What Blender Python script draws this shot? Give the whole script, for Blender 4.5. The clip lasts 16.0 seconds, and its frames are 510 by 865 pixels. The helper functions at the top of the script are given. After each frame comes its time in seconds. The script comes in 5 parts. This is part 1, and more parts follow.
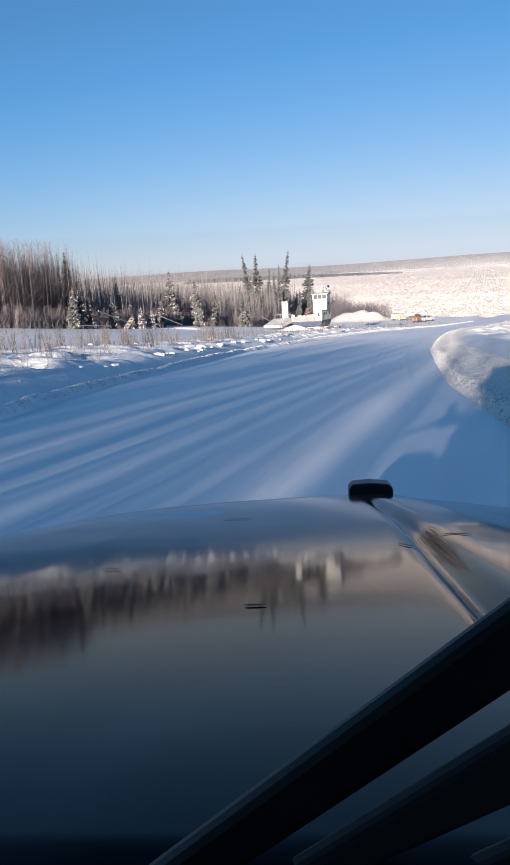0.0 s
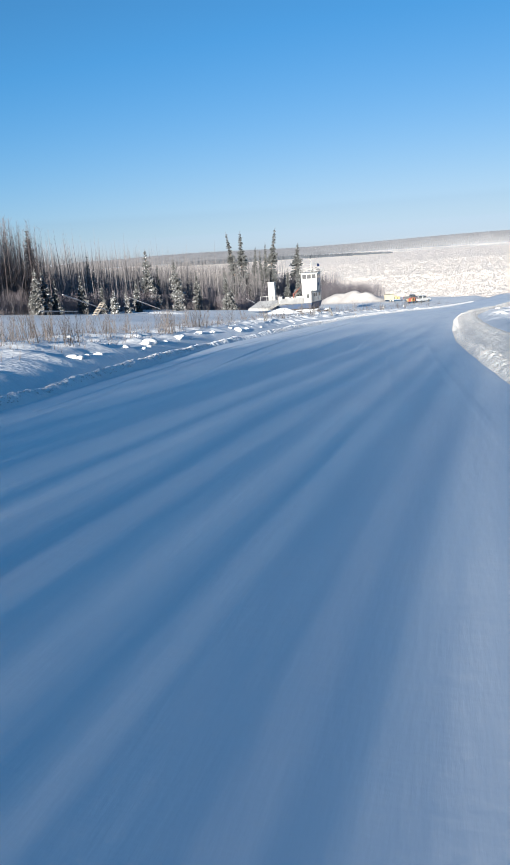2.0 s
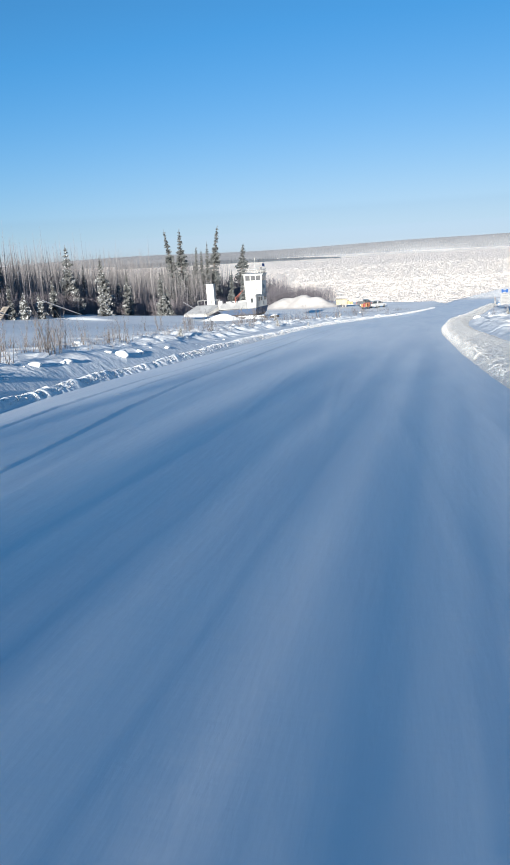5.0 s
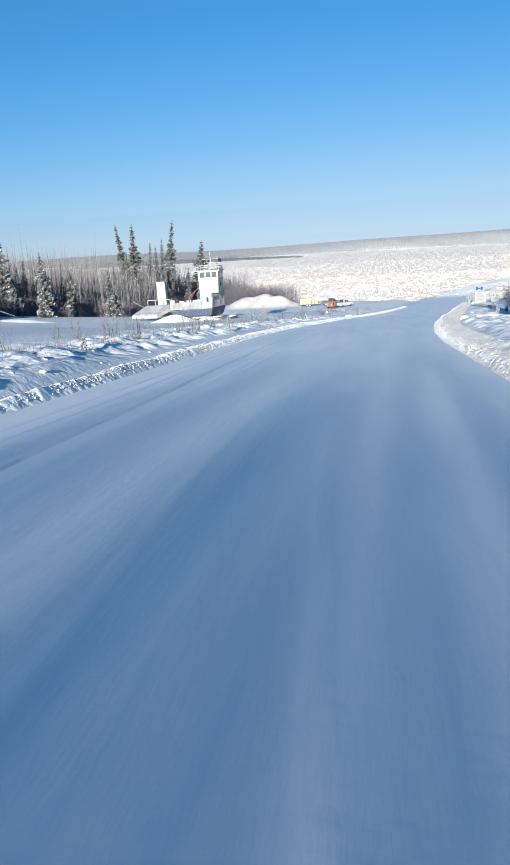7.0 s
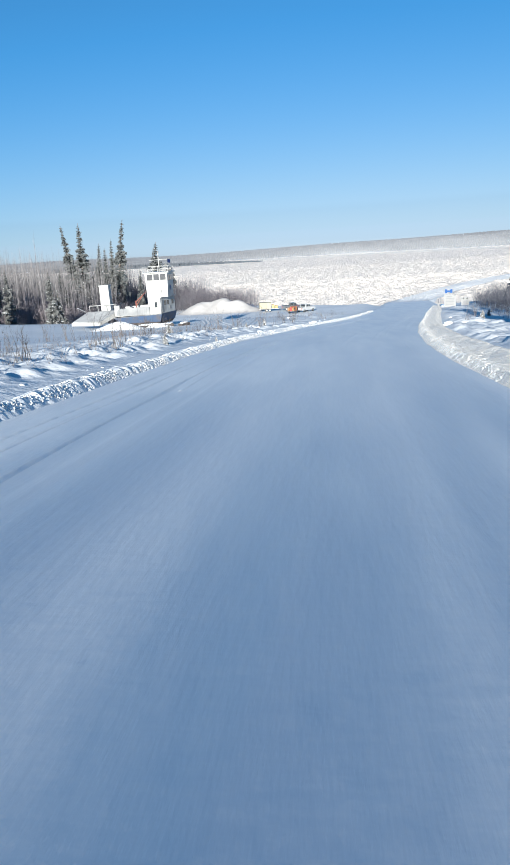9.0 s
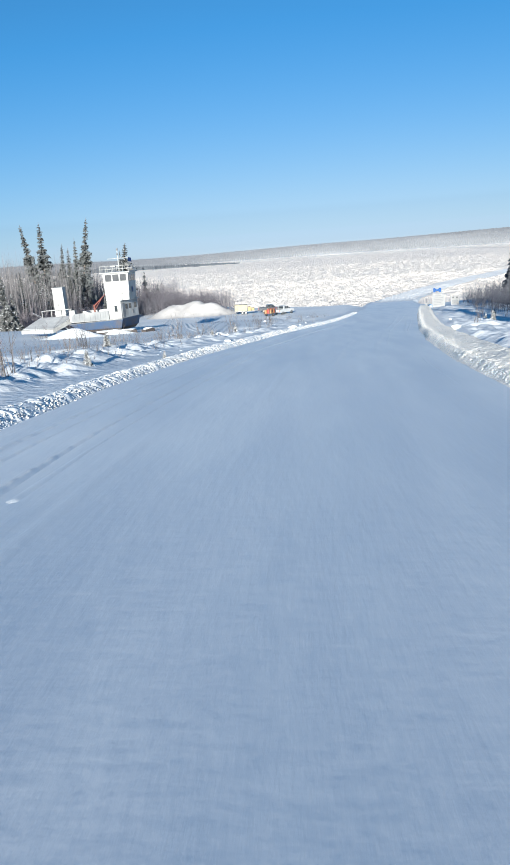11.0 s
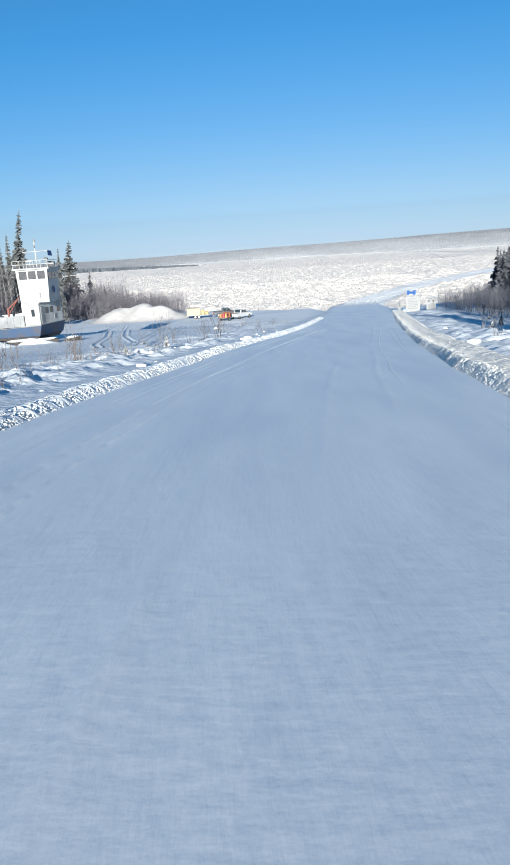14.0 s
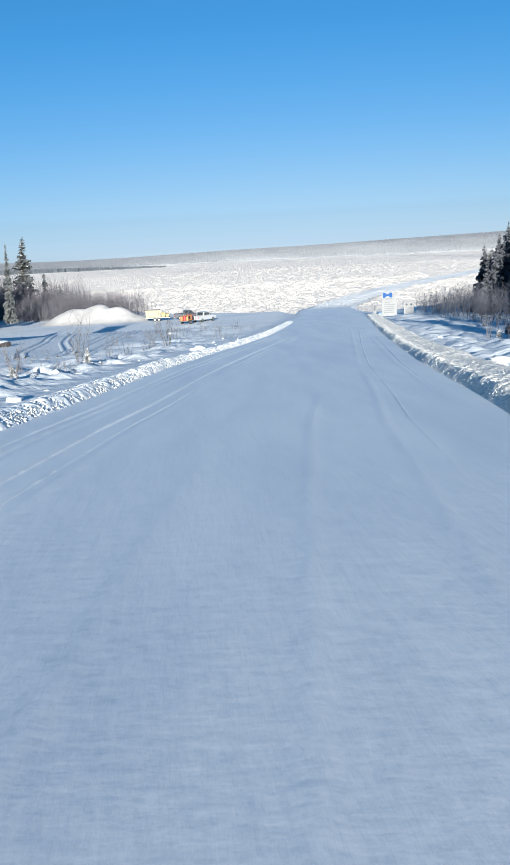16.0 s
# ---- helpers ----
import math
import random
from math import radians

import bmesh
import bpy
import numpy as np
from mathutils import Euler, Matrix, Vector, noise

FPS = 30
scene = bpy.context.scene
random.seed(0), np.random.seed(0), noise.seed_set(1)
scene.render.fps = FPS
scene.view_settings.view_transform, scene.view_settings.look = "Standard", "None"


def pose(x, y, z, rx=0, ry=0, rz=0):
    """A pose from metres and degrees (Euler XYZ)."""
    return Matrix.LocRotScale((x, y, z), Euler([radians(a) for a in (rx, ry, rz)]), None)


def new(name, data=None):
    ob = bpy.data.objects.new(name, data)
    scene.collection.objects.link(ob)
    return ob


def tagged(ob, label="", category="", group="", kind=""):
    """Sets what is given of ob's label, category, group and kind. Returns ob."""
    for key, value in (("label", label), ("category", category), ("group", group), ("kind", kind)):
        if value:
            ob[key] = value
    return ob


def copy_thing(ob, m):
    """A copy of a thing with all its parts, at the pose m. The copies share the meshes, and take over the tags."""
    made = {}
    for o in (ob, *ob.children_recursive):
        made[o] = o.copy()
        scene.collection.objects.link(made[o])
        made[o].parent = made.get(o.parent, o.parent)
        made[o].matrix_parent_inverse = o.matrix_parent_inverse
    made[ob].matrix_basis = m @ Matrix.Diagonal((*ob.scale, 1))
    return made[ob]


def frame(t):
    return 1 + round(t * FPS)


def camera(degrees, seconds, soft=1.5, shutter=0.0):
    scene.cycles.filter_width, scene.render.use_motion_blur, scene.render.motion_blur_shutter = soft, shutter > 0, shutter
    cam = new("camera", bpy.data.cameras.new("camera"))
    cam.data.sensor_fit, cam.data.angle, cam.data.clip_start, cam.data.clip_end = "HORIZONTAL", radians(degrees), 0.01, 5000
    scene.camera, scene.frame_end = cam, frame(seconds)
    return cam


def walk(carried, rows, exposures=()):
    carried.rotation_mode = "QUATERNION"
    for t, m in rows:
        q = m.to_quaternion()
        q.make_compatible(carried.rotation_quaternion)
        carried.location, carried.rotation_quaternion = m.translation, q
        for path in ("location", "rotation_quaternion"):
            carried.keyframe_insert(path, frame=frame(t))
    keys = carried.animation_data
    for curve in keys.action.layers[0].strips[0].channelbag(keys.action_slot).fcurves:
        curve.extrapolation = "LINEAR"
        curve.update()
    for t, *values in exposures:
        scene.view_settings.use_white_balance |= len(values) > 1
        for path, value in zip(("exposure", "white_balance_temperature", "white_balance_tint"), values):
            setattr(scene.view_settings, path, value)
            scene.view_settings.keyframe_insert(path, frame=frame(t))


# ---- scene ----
cam = camera(39.08, 16.0, soft=1.6)
# seconds, eye x y z, turn to the left, tilt up, lean
PATH = [
    (0.0, 9.139, -94.280, 9.102, 18.211, -12.797, -3.334),
    (0.5, 8.393, -91.243, 8.876, 18.914, -14.188, -3.895),
    (1.0, 7.657, -88.170, 8.656, 18.636, -14.405, -3.796),
    (1.5, 6.961, -85.010, 8.446, 18.197, -14.371, -3.766),
    (2.0, 6.307, -81.760, 8.246, 17.541, -14.222, -3.940),
    (2.5, 5.678, -78.490, 8.056, 16.769, -14.051, -4.057),
    (3.0, 5.064, -75.246, 7.864, 16.025, -13.970, -4.082),
    (3.5, 4.479, -72.038, 7.650, 15.403, -14.029, -4.041),
    (4.0, 3.905, -68.864, 7.414, 14.811, -14.087, -3.843),
    (4.5, 3.358, -65.591, 7.157, 14.144, -14.124, -3.571),
    (5.0, 2.846, -62.240, 6.886, 13.412, -14.152, -3.305),
    (5.5, 2.368, -58.880, 6.612, 12.652, -14.180, -3.105),
    (6.0, 1.924, -55.581, 6.344, 11.902, -14.218, -3.034),
    (6.5, 1.513, -52.414, 6.094, 11.199, -14.275, -3.155),
    (7.0, 1.141, -49.409, 5.866, 10.533, -14.335, -3.353),
    (7.5, 0.825, -46.474, 5.644, 9.767, -14.334, -3.202),
    (8.0, 0.555, -43.629, 5.426, 8.968, -14.317, -3.311),
    (8.5, 0.338, -40.857, 5.215, 8.184, -14.193, -3.428),
    (9.0, 0.156, -38.082, 5.009, 7.430, -14.138, -3.464),
    (9.5, -0.012, -35.269, 4.802, 6.865, -14.124, -3.578),
    (10.0, -0.166, -32.430, 4.592, 6.464, -14.116, -3.760),
    (10.5, -0.304, -29.588, 4.385, 6.139, -14.104, -3.947),
    (11.0, -0.422, -26.765, 4.183, 5.805, -14.072, -4.078),
    (11.5, -0.516, -23.985, 3.991, 5.374, -14.009, -4.089),
    (12.0, -0.580, -21.261, 3.807, 4.829, -13.919, -3.981),
    (12.5, -0.604, -18.560, 3.624, 4.330, -13.884, -3.907),
    (13.0, -0.608, -15.849, 3.444, 3.798, -13.956, -3.792),
    (13.5, -0.586, -13.190, 3.261, 3.218, -14.019, -3.764),
    (14.0, -0.515, -10.576, 3.085, 2.601, -14.059, -3.655),
    (14.5, -0.415, -7.980, 2.905, 1.981, -13.992, -3.471),
    (15.0, -0.298, -5.351, 2.718, 1.291, -13.956, -3.422),
    (15.5, -0.146, -2.665, 2.516, 0.574, -13.980, -3.193),
    (16.0, 0.000, 0.000, 2.300, 0.002, -14.023, -2.960),
]


def stand(x, y, z, yaw, tilt, lean):
    return Matrix.Translation((x, y, z)) @ (
        Matrix.Rotation(radians(yaw), 4, "Z") @ Matrix.Rotation(radians(90 + tilt), 4, "X") @ Matrix.Rotation(radians(lean), 4, "Z"))


walk(cam, [(row[0], stand(*row[1:])) for row in PATH],
     exposures=[(0.0, 1.64, 5100, 19), (0.6, 1.59, 4900, 15), (3.0, 1.58, 4720, 10), (8.0, 1.55, 4560, 8), (16.0, 1.51, 4520, 7)])

# ---- light ----
SUN_AZ, SUN_EL = 181.5, 11.0  # degrees; azimuth of the sun, clockwise from +y
world = bpy.data.worlds.new("sky")
scene.world = world
world.use_nodes = True
wn = world.node_tree
sky = wn.nodes.new("ShaderNodeTexSky")
sky.sky_type, sky.sun_disc = "NISHITA", False
sky.sun_elevation, sky.sun_rotation = radians(SUN_EL), radians(SUN_AZ)
sky.altitude, sky.air_density, sky.dust_density, sky.ozone_density = 0, 0.9, 0.0, 3.6
cool = wn.nodes.new("ShaderNodeHueSaturation")
cool.inputs["Hue"].default_value = 0.477
cool.inputs["Saturation"].default_value = 0.96
wn.links.new(sky.outputs[0], cool.inputs["Color"])
# frost haze: the bright band low over the horizon loses its colour
grey, haze, milk = wn.nodes.new("ShaderNodeRGBToBW"), wn.nodes.new("ShaderNodeMapRange"), wn.nodes.new("ShaderNodeMix")
haze.inputs["From Min"].default_value, haze.inputs["From Max"].default_value, haze.inputs["To Max"].default_value = 3.2, 8.2, 0.95
milk.data_type = "RGBA"
wn.links.new(cool.outputs[0], grey.inputs[0])
wn.links.new(grey.outputs[0], haze.inputs["Value"])
wn.links.new(haze.outputs[0], milk.inputs[0])
wn.links.new(cool.outputs[0], milk.inputs[6])
warm = wn.nodes.new("ShaderNodeMix")
warm.data_type, warm.blend_type = "RGBA", "MULTIPLY"
warm.inputs[0].default_value, warm.inputs[7].default_value = 1.0, (1.04, 1.0, 0.86, 1)
wn.links.new(grey.outputs[0], warm.inputs[6])
wn.links.new(warm.outputs[2], milk.inputs[7])
wn.links.new(milk.outputs[2], wn.nodes["Background"].inputs[0])
wn.nodes["Background"].inputs[1].default_value = 0.033
sun_data = bpy.data.lights.new("sun", "SUN")
sun_data.energy, sun_data.angle, sun_data.color = 4.2, radians(0.6), (1.0, 0.76, 0.46)
sun = new("sun", sun_data)
az, el = radians(SUN_AZ), radians(SUN_EL)
toward = Vector((math.sin(az) * math.cos(el), math.cos(az) * math.cos(el), math.sin(el)))
sun.matrix_world = Matrix.Translation((0, -60, 60)) @ toward.to_track_quat("Z", "Y").to_matrix().to_4x4()

# ---- materials ----


def material(name, base, rough=0.6, metal=0.0, spec=0.5, second=None, scale=4.0, detail=6.0, low=0.35, high=0.65,
             bump=0.0, bump_scale=20.0, stretch=(1, 1, 1), coat=0.0, island=0.0, third=None, third_scale=0.3, bump_dist=0.05, ripple=None):
    """A node material: two colours mixed by noise, a large-scale third one, bump, and some scatter from piece to piece."""
    m = bpy.data.materials.new(name)
    m.use_nodes = True
    n, l = m.node_tree.nodes, m.node_tree.links
    p = n["Principled BSDF"]
    p.inputs["Base Color"].default_value = (*base, 1)
    p.inputs["Roughness"].default_value, p.inputs["Metallic"].default_value = rough, metal
    p.inputs["Specular IOR Level"].default_value = spec
    p.inputs["Coat Weight"].default_value, p.inputs["Coat Roughness"].default_value = coat, 0.08
    at = n.new("ShaderNodeNewGeometry")
    mapping = n.new("ShaderNodeMapping")
    mapping.inputs["Scale"].default_value = stretch
    l.new(at.outputs["Position"], mapping.inputs[0])

    def blotch(size, lo, hi, det):
        t, r = n.new("ShaderNodeTexNoise"), n.new("ShaderNodeMapRange")
        t.inputs["Scale"].default_value, t.inputs["Detail"].default_value = size, det
        l.new(mapping.outputs[0], t.inputs["Vector"])
        l.new(t.outputs["Fac"], r.inputs["Value"])
        r.inputs["From Min"].default_value, r.inputs["From Max"].default_value = lo, hi
        return t, r.outputs[0]

    colour = None
    if second:
        mix = n.new("ShaderNodeMix")
        mix.data_type = "RGBA"
        mix.inputs[6].default_value, mix.inputs[7].default_value = (*base, 1), (*second, 1)
        l.new(blotch(scale, low, high, detail)[1], mix.inputs[0])
        colour = mix.outputs[2]
    if third:
        mix = n.new("ShaderNodeMix")
        mix.data_type = "RGBA"
        mix.inputs[6].default_value, mix.inputs[7].default_value = (*base, 1), (*third, 1)
        if colour:
            l.new(colour, mix.inputs[6])
        l.new(blotch(third_scale, 0.45, 0.7, 3.0)[1], mix.inputs[0])
        colour = mix.outputs[2]
    if island:
        hsv, r = n.new("ShaderNodeHueSaturation"), n.new("ShaderNodeMapRange")
        r.inputs["To Min"].default_value, r.inputs["To Max"].default_value = 1 - island, 1 + island
        l.new(at.outputs["Random Per Island"], r.inputs["Value"])
        l.new(r.outputs[0], hsv.inputs["Value"])
        hsv.inputs["Color"].default_value = (*base, 1)
        if colour:
            l.new(colour, hsv.inputs["Color"])
        colour = hsv.outputs[0]
    if colour:
        l.new(colour, p.inputs["Base Color"])
    if bump:
        b = n.new("ShaderNodeBump")
        b.inputs["Strength"].default_value, b.inputs["Distance"].default_value = bump, bump_dist
        l.new(blotch(bump_scale, 0, 1, 8.0)[0].outputs["Fac"], b.inputs["Height"])
        l.new(b.outputs[0], p.inputs["Normal"])
        if ripple:  # wind ripples across the way: strength, scale, distance
            t, across, c = n.new("ShaderNodeTexNoise"), n.new("ShaderNodeMapping"), n.new("ShaderNodeBump")
            across.inputs["Scale"].default_value = (0.45, 1, 1)
            t.inputs["Scale"].default_value, t.inputs["Detail"].default_value = ripple[1], 3.0
            c.inputs["Strength"].default_value, c.inputs["Distance"].default_value = ripple[0], ripple[2]
            l.new(at.outputs["Position"], across.inputs[0])
            l.new(across.outputs[0], t.inputs["Vector"])
            l.new(t.outputs["Fac"], c.inputs["Height"])
            l.new(b.outputs[0], c.inputs["Normal"])
            l.new(c.outputs[0], p.inputs["Normal"])
    return m


def snowed(name, base, second, amount=0.5, scale=1.2, rough=0.8):
    """Needles or twigs with snow lying on what faces up."""
    m = material(name, base, rough, second=second, scale=3.0, island=0.25)
    n, l = m.node_tree.nodes, m.node_tree.links
    p = n["Principled BSDF"]
    at, sep = n.new("ShaderNodeNewGeometry"), n.new("ShaderNodeSeparateXYZ")
    l.new(at.outputs["True Normal"], sep.inputs[0])
    up = n.new("ShaderNodeMath")
    up.operation = "ABSOLUTE"
    l.new(sep.outputs["Z"], up.inputs[0])
    noise_t = n.new("ShaderNodeTexNoise")
    noise_t.inputs["Scale"].default_value = scale
    l.new(at.outputs["Position"], noise_t.inputs["Vector"])
    add = n.new("ShaderNodeMath")
    add.operation = "MULTIPLY"
    l.new(up.outputs[0], add.inputs[0])
    l.new(noise_t.outputs["Fac"], add.inputs[1])
    r = n.new("ShaderNodeMapRange")
    l.new(add.outputs[0], r.inputs["Value"])
    r.inputs["From Min"].default_value, r.inputs["From Max"].default_value = 0.62 - amount * 0.5, 0.72 - amount * 0.5
    mix = n.new("ShaderNodeMix")
    mix.data_type = "RGBA"
    mix.inputs[7].default_value = (0.82, 0.83, 0.85, 1)
    l.new(p.inputs["Base Color"].links[0].from_socket, mix.inputs[6])
    l.new(r.outputs[0], mix.inputs[0])
    l.new(mix.outputs[2], p.inputs["Base Color"])
    return m


SNOW = material("snow", (0.80, 0.81, 0.83), 0.65, second=(0.86, 0.86, 0.87), scale=0.6, bump=0.5, bump_scale=3.5, bump_dist=0.12, third=(0.74, 0.75, 0.77), third_scale=0.12)
LUMP = material("lumpy_snow", (0.66, 0.65, 0.64), 0.7, second=(0.57, 0.56, 0.55), scale=5.0, bump=0.6, bump_scale=14.0, bump_dist=0.06, island=0.06)
PACKED = material("packed_snow", (0.88, 0.885, 0.90), 0.5, second=(0.94, 0.94, 0.94), scale=1.6, stretch=(1.0, 0.12, 1.0), bump=0.5,
                  bump_scale=9.0, bump_dist=0.02, third=(0.81, 0.825, 0.86), third_scale=0.5, ripple=(0.2, 7.0, 0.012))
TRACKED = material("tracked_ice_road_snow", (0.96, 0.92, 0.87), 0.6, second=(0.88, 0.86, 0.85), scale=0.9, stretch=(1.0, 0.25, 1.0), bump=0.8, bump_scale=1.6, bump_dist=0.35)
ICE = material("rough_ice_snow", (0.97, 0.87, 0.77), 0.7, second=(0.91, 0.82, 0.73), scale=0.35, low=0.45, high=0.7, bump=1.0, bump_scale=1.1, bump_dist=1.3)
DIRTY = material("gritty_snow", (0.91, 0.845, 0.75), 0.8, second=(0.96, 0.91, 0.835), scale=2.0, bump=0.8, bump_scale=9.0, bump_dist=0.16)
TAN_SNOW = material("sandy_snow", (0.44, 0.415, 0.40), 0.8, second=(0.52, 0.495, 0.48), scale=0.5, bump=0.5, bump_scale=2.0, bump_dist=0.15)
BARK = material("grey_bark", (0.10, 0.095, 0.10), 0.9, second=(0.20, 0.187, 0.19), scale=2.0, island=0.5)
BIRCH = material("brown_birch_twigs", (0.105, 0.088, 0.088), 0.9, second=(0.175, 0.15, 0.148), scale=1.5, island=0.4)
STEM = material("dead_stem", (0.085, 0.075, 0.075), 0.9, second=(0.135, 0.12, 0.115), scale=3.0, island=0.3)
SPRUCE_BARK = material("spruce_bark", (0.14, 0.11, 0.09), 0.9, second=(0.2, 0.17, 0.15), scale=4.0)
TWIG = material("twigs", (0.17, 0.15, 0.165), 0.9, second=(0.25, 0.22, 0.235), scale=2.0, island=0.3)
FROSTED = snowed("frosted_twigs", (0.10, 0.093, 0.11), (0.17, 0.155, 0.175), 0.08)
# blue-dark tone stands in for shade over the roadside brush
BRUSH = snowed("frosted_brush", (0.095, 0.095, 0.115), (0.15, 0.15, 0.175), 0.12)
NEEDLES = snowed("spruce_needles", (0.075, 0.078, 0.078), (0.12, 0.12, 0.118), 0.46, 4.0)
HOAR = snowed("hoar_frosted_needles", (0.20, 0.20, 0.205), (0.3, 0.3, 0.305), 0.5, 5.0)
NEEDLES_TALL = snowed("tall_spruce_needles", (0.08, 0.085, 0.088), (0.125, 0.128, 0.125), 0.2)
# bluish tone holds the shade lying on the stand right of the road
NEEDLES_BARE = snowed("dark_needles", (0.07, 0.074, 0.09), (0.11, 0.113, 0.128), 0.18)
# haze over the far shore is put into these pale grey-blue wood colours
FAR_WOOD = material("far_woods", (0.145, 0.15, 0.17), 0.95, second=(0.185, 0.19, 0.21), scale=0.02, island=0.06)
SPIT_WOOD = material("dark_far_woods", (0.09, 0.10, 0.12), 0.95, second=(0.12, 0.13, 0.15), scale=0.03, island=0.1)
HULL_BLUE = material("blue_hull_paint", (0.02, 0.048, 0.125), 0.65, second=(0.028, 0.055, 0.115), scale=2.0, third=(0.05, 0.05, 0.07), third_scale=0.8, bump=0.1)
WORN_WHITE = material("weathered_white_plating", (0.21, 0.213, 0.22), 0.6, second=(0.15, 0.153, 0.165), scale=1.2, third=(0.27, 0.27, 0.27), third_scale=0.5)
# snow on the ramp, its shade put into the grey
RAMP_GREY = material("shade_grey_snow", (0.33, 0.335, 0.345), 0.7, second=(0.42, 0.42, 0.43), scale=1.5, third=(0.27, 0.27, 0.28), third_scale=0.6)
BOTTOM = material("hull_bottom", (0.05, 0.045, 0.045), 0.8, second=(0.075, 0.06, 0.055), scale=2.5)
WHITE = material("white_paint", (0.44, 0.44, 0.43), 0.5, second=(0.37, 0.365, 0.35), scale=1.5, third=(0.29, 0.28, 0.265), third_scale=0.7)
GLASS_DARK = material("window_glass", (0.03, 0.035, 0.04), 0.06, spec=0.6)
# paler than the other panes: the lit room behind is put into the colour
GLASS_PALE = material("wheelhouse_glass", (0.06, 0.06, 0.065), 0.1, spec=0.6, second=(0.09, 0.09, 0.095), scale=1.5)
STEEL = material("grey_steel", (0.22, 0.22, 0.23), 0.5, metal=0.6, second=(0.3, 0.29, 0.28), scale=6.0)
BLACK = material("black_plastic", (0.012, 0.012, 0.014), 0.45, second=(0.02, 0.02, 0.022), scale=30.0, bump=0.1, bump_scale=200.0, bump_dist=0.002)
RUBBER = material("rubber", (0.02, 0.02, 0.021), 0.8, second=(0.035, 0.034, 0.033), scale=20.0)
HOOD = material("dusty_grey_brown_paint", (0.012, 0.012, 0.016), 0.07, spec=0.07, second=(0.10, 0.092, 0.082), scale=6.0, low=0.42, high=0.85, bump=0.02,
                bump_scale=25.0, bump_dist=0.002)
CRANE = material("faded_crane_paint", (0.22, 0.075, 0.05), 0.6, second=(0.17, 0.07, 0.055), scale=3.0)
ORANGE = material("orange_paint", (0.40, 0.19, 0.06), 0.5, second=(0.3, 0.16, 0.07), scale=3.0)
RED = material("red_paint", (0.26, 0.04, 0.035), 0.5, second=(0.35, 0.06, 0.05), scale=3.0)
YELLOW = material("yellow_paint", (0.38, 0.28, 0.09), 0.55, second=(0.31, 0.24, 0.10), scale=3.0)
CREAM = material("cream_tarp", (0.38, 0.34, 0.23), 0.7, second=(0.32, 0.29, 0.2), scale=2.0)
SILVER = material("white_car_paint", (0.52, 0.52, 0.52), 0.3, second=(0.46, 0.46, 0.46), scale=2.0, coat=0.5)
NAVY = material("dark_car_paint", (0.03, 0.035, 0.05), 0.3, second=(0.06, 0.065, 0.075), scale=2.0, coat=0.5)
BLUE_SIGN = material("blue_sign", (0.007, 0.055, 0.22), 0.7, second=(0.009, 0.06, 0.24), scale=8.0)
FLAG_BLUE = material("flag_cloth", (0.006, 0.012, 0.045), 0.9, spec=0.1, second=(0.008, 0.016, 0.055), scale=4.0)
BOX_BLUE = material("faded_blue_box", (0.10, 0.17, 0.30), 0.6, second=(0.14, 0.2, 0.3), scale=4.0)
SIGN_WHITE = material("sign_white", (0.25, 0.25, 0.25), 0.6, second=(0.22, 0.22, 0.23), scale=3.0)
INK = material("sign_ink", (0.02, 0.02, 0.025), 0.5)
GREY_INK = material("sign_grey_ink", (0.11, 0.11, 0.125), 0.6)
TIMBER = material("weathered_timber", (0.22, 0.185, 0.15), 0.85, second=(0.30, 0.26, 0.21), scale=6.0)
PALE_WOOD = material("pale_sawn_wood", (0.52, 0.47, 0.40), 0.8, second=(0.42, 0.38, 0.33), scale=5.0)
LENS = material("lamp_lens", (0.7, 0.7, 0.68), 0.12, second=(0.6, 0.6, 0.58), scale=20.0)

# ---- building blocks ----


def mesh_ob(name, verts, faces, mat, parent=None, smooth=False):
    me = bpy.data.meshes.new(name)
    me.from_pydata([tuple(map(float, v)) for v in verts], [], faces)
    if smooth:
        me.polygons.foreach_set("use_smooth", [True] * len(me.polygons))
    me.materials.append(mat)
    ob = new(name, me)
    ob.parent = parent
    return ob


def part(name, bm, mat, parent=None, label="", smooth=False):
    me = bpy.data.meshes.new(name)
    bm.to_mesh(me)
    bm.free()
    if smooth:
        me.polygons.foreach_set("use_smooth", [True] * len(me.polygons))
    me.materials.append(mat)
    ob = new(name, me)
    ob.parent = parent
    if label:
        ob["label"] = label
    return ob


def thing(name, m, label, category, group="", kind=""):
    ob = new(name)
    ob.empty_display_size = 0.2
    ob.matrix_world = m
    return tagged(ob, label, category, group, kind)


def add_box(bm, lo, hi, bevel=0.0, m=None):
    lo, hi = Vector(lo), Vector(hi)
    r = bmesh.ops.create_cube(bm, size=1.0, matrix=Matrix.LocRotScale((lo + hi) / 2, None, hi - lo))
    vs = r["verts"]
    if bevel:
        es = list({e for v in vs for e in v.link_edges})
        made = bmesh.ops.bevel(bm, geom=es, offset=bevel, segments=1, affect="EDGES", profile=0.5)
        vs = list({v for f in made["faces"] for v in f.verts} | {v for v in vs if v.is_valid})
    if m is not None:
        bmesh.ops.transform(bm, matrix=m, verts=vs)
    return vs


def box(lo, hi, bevel=0.0, m=None):
    bm = bmesh.new()
    add_box(bm, lo, hi, bevel, m)
    return bm


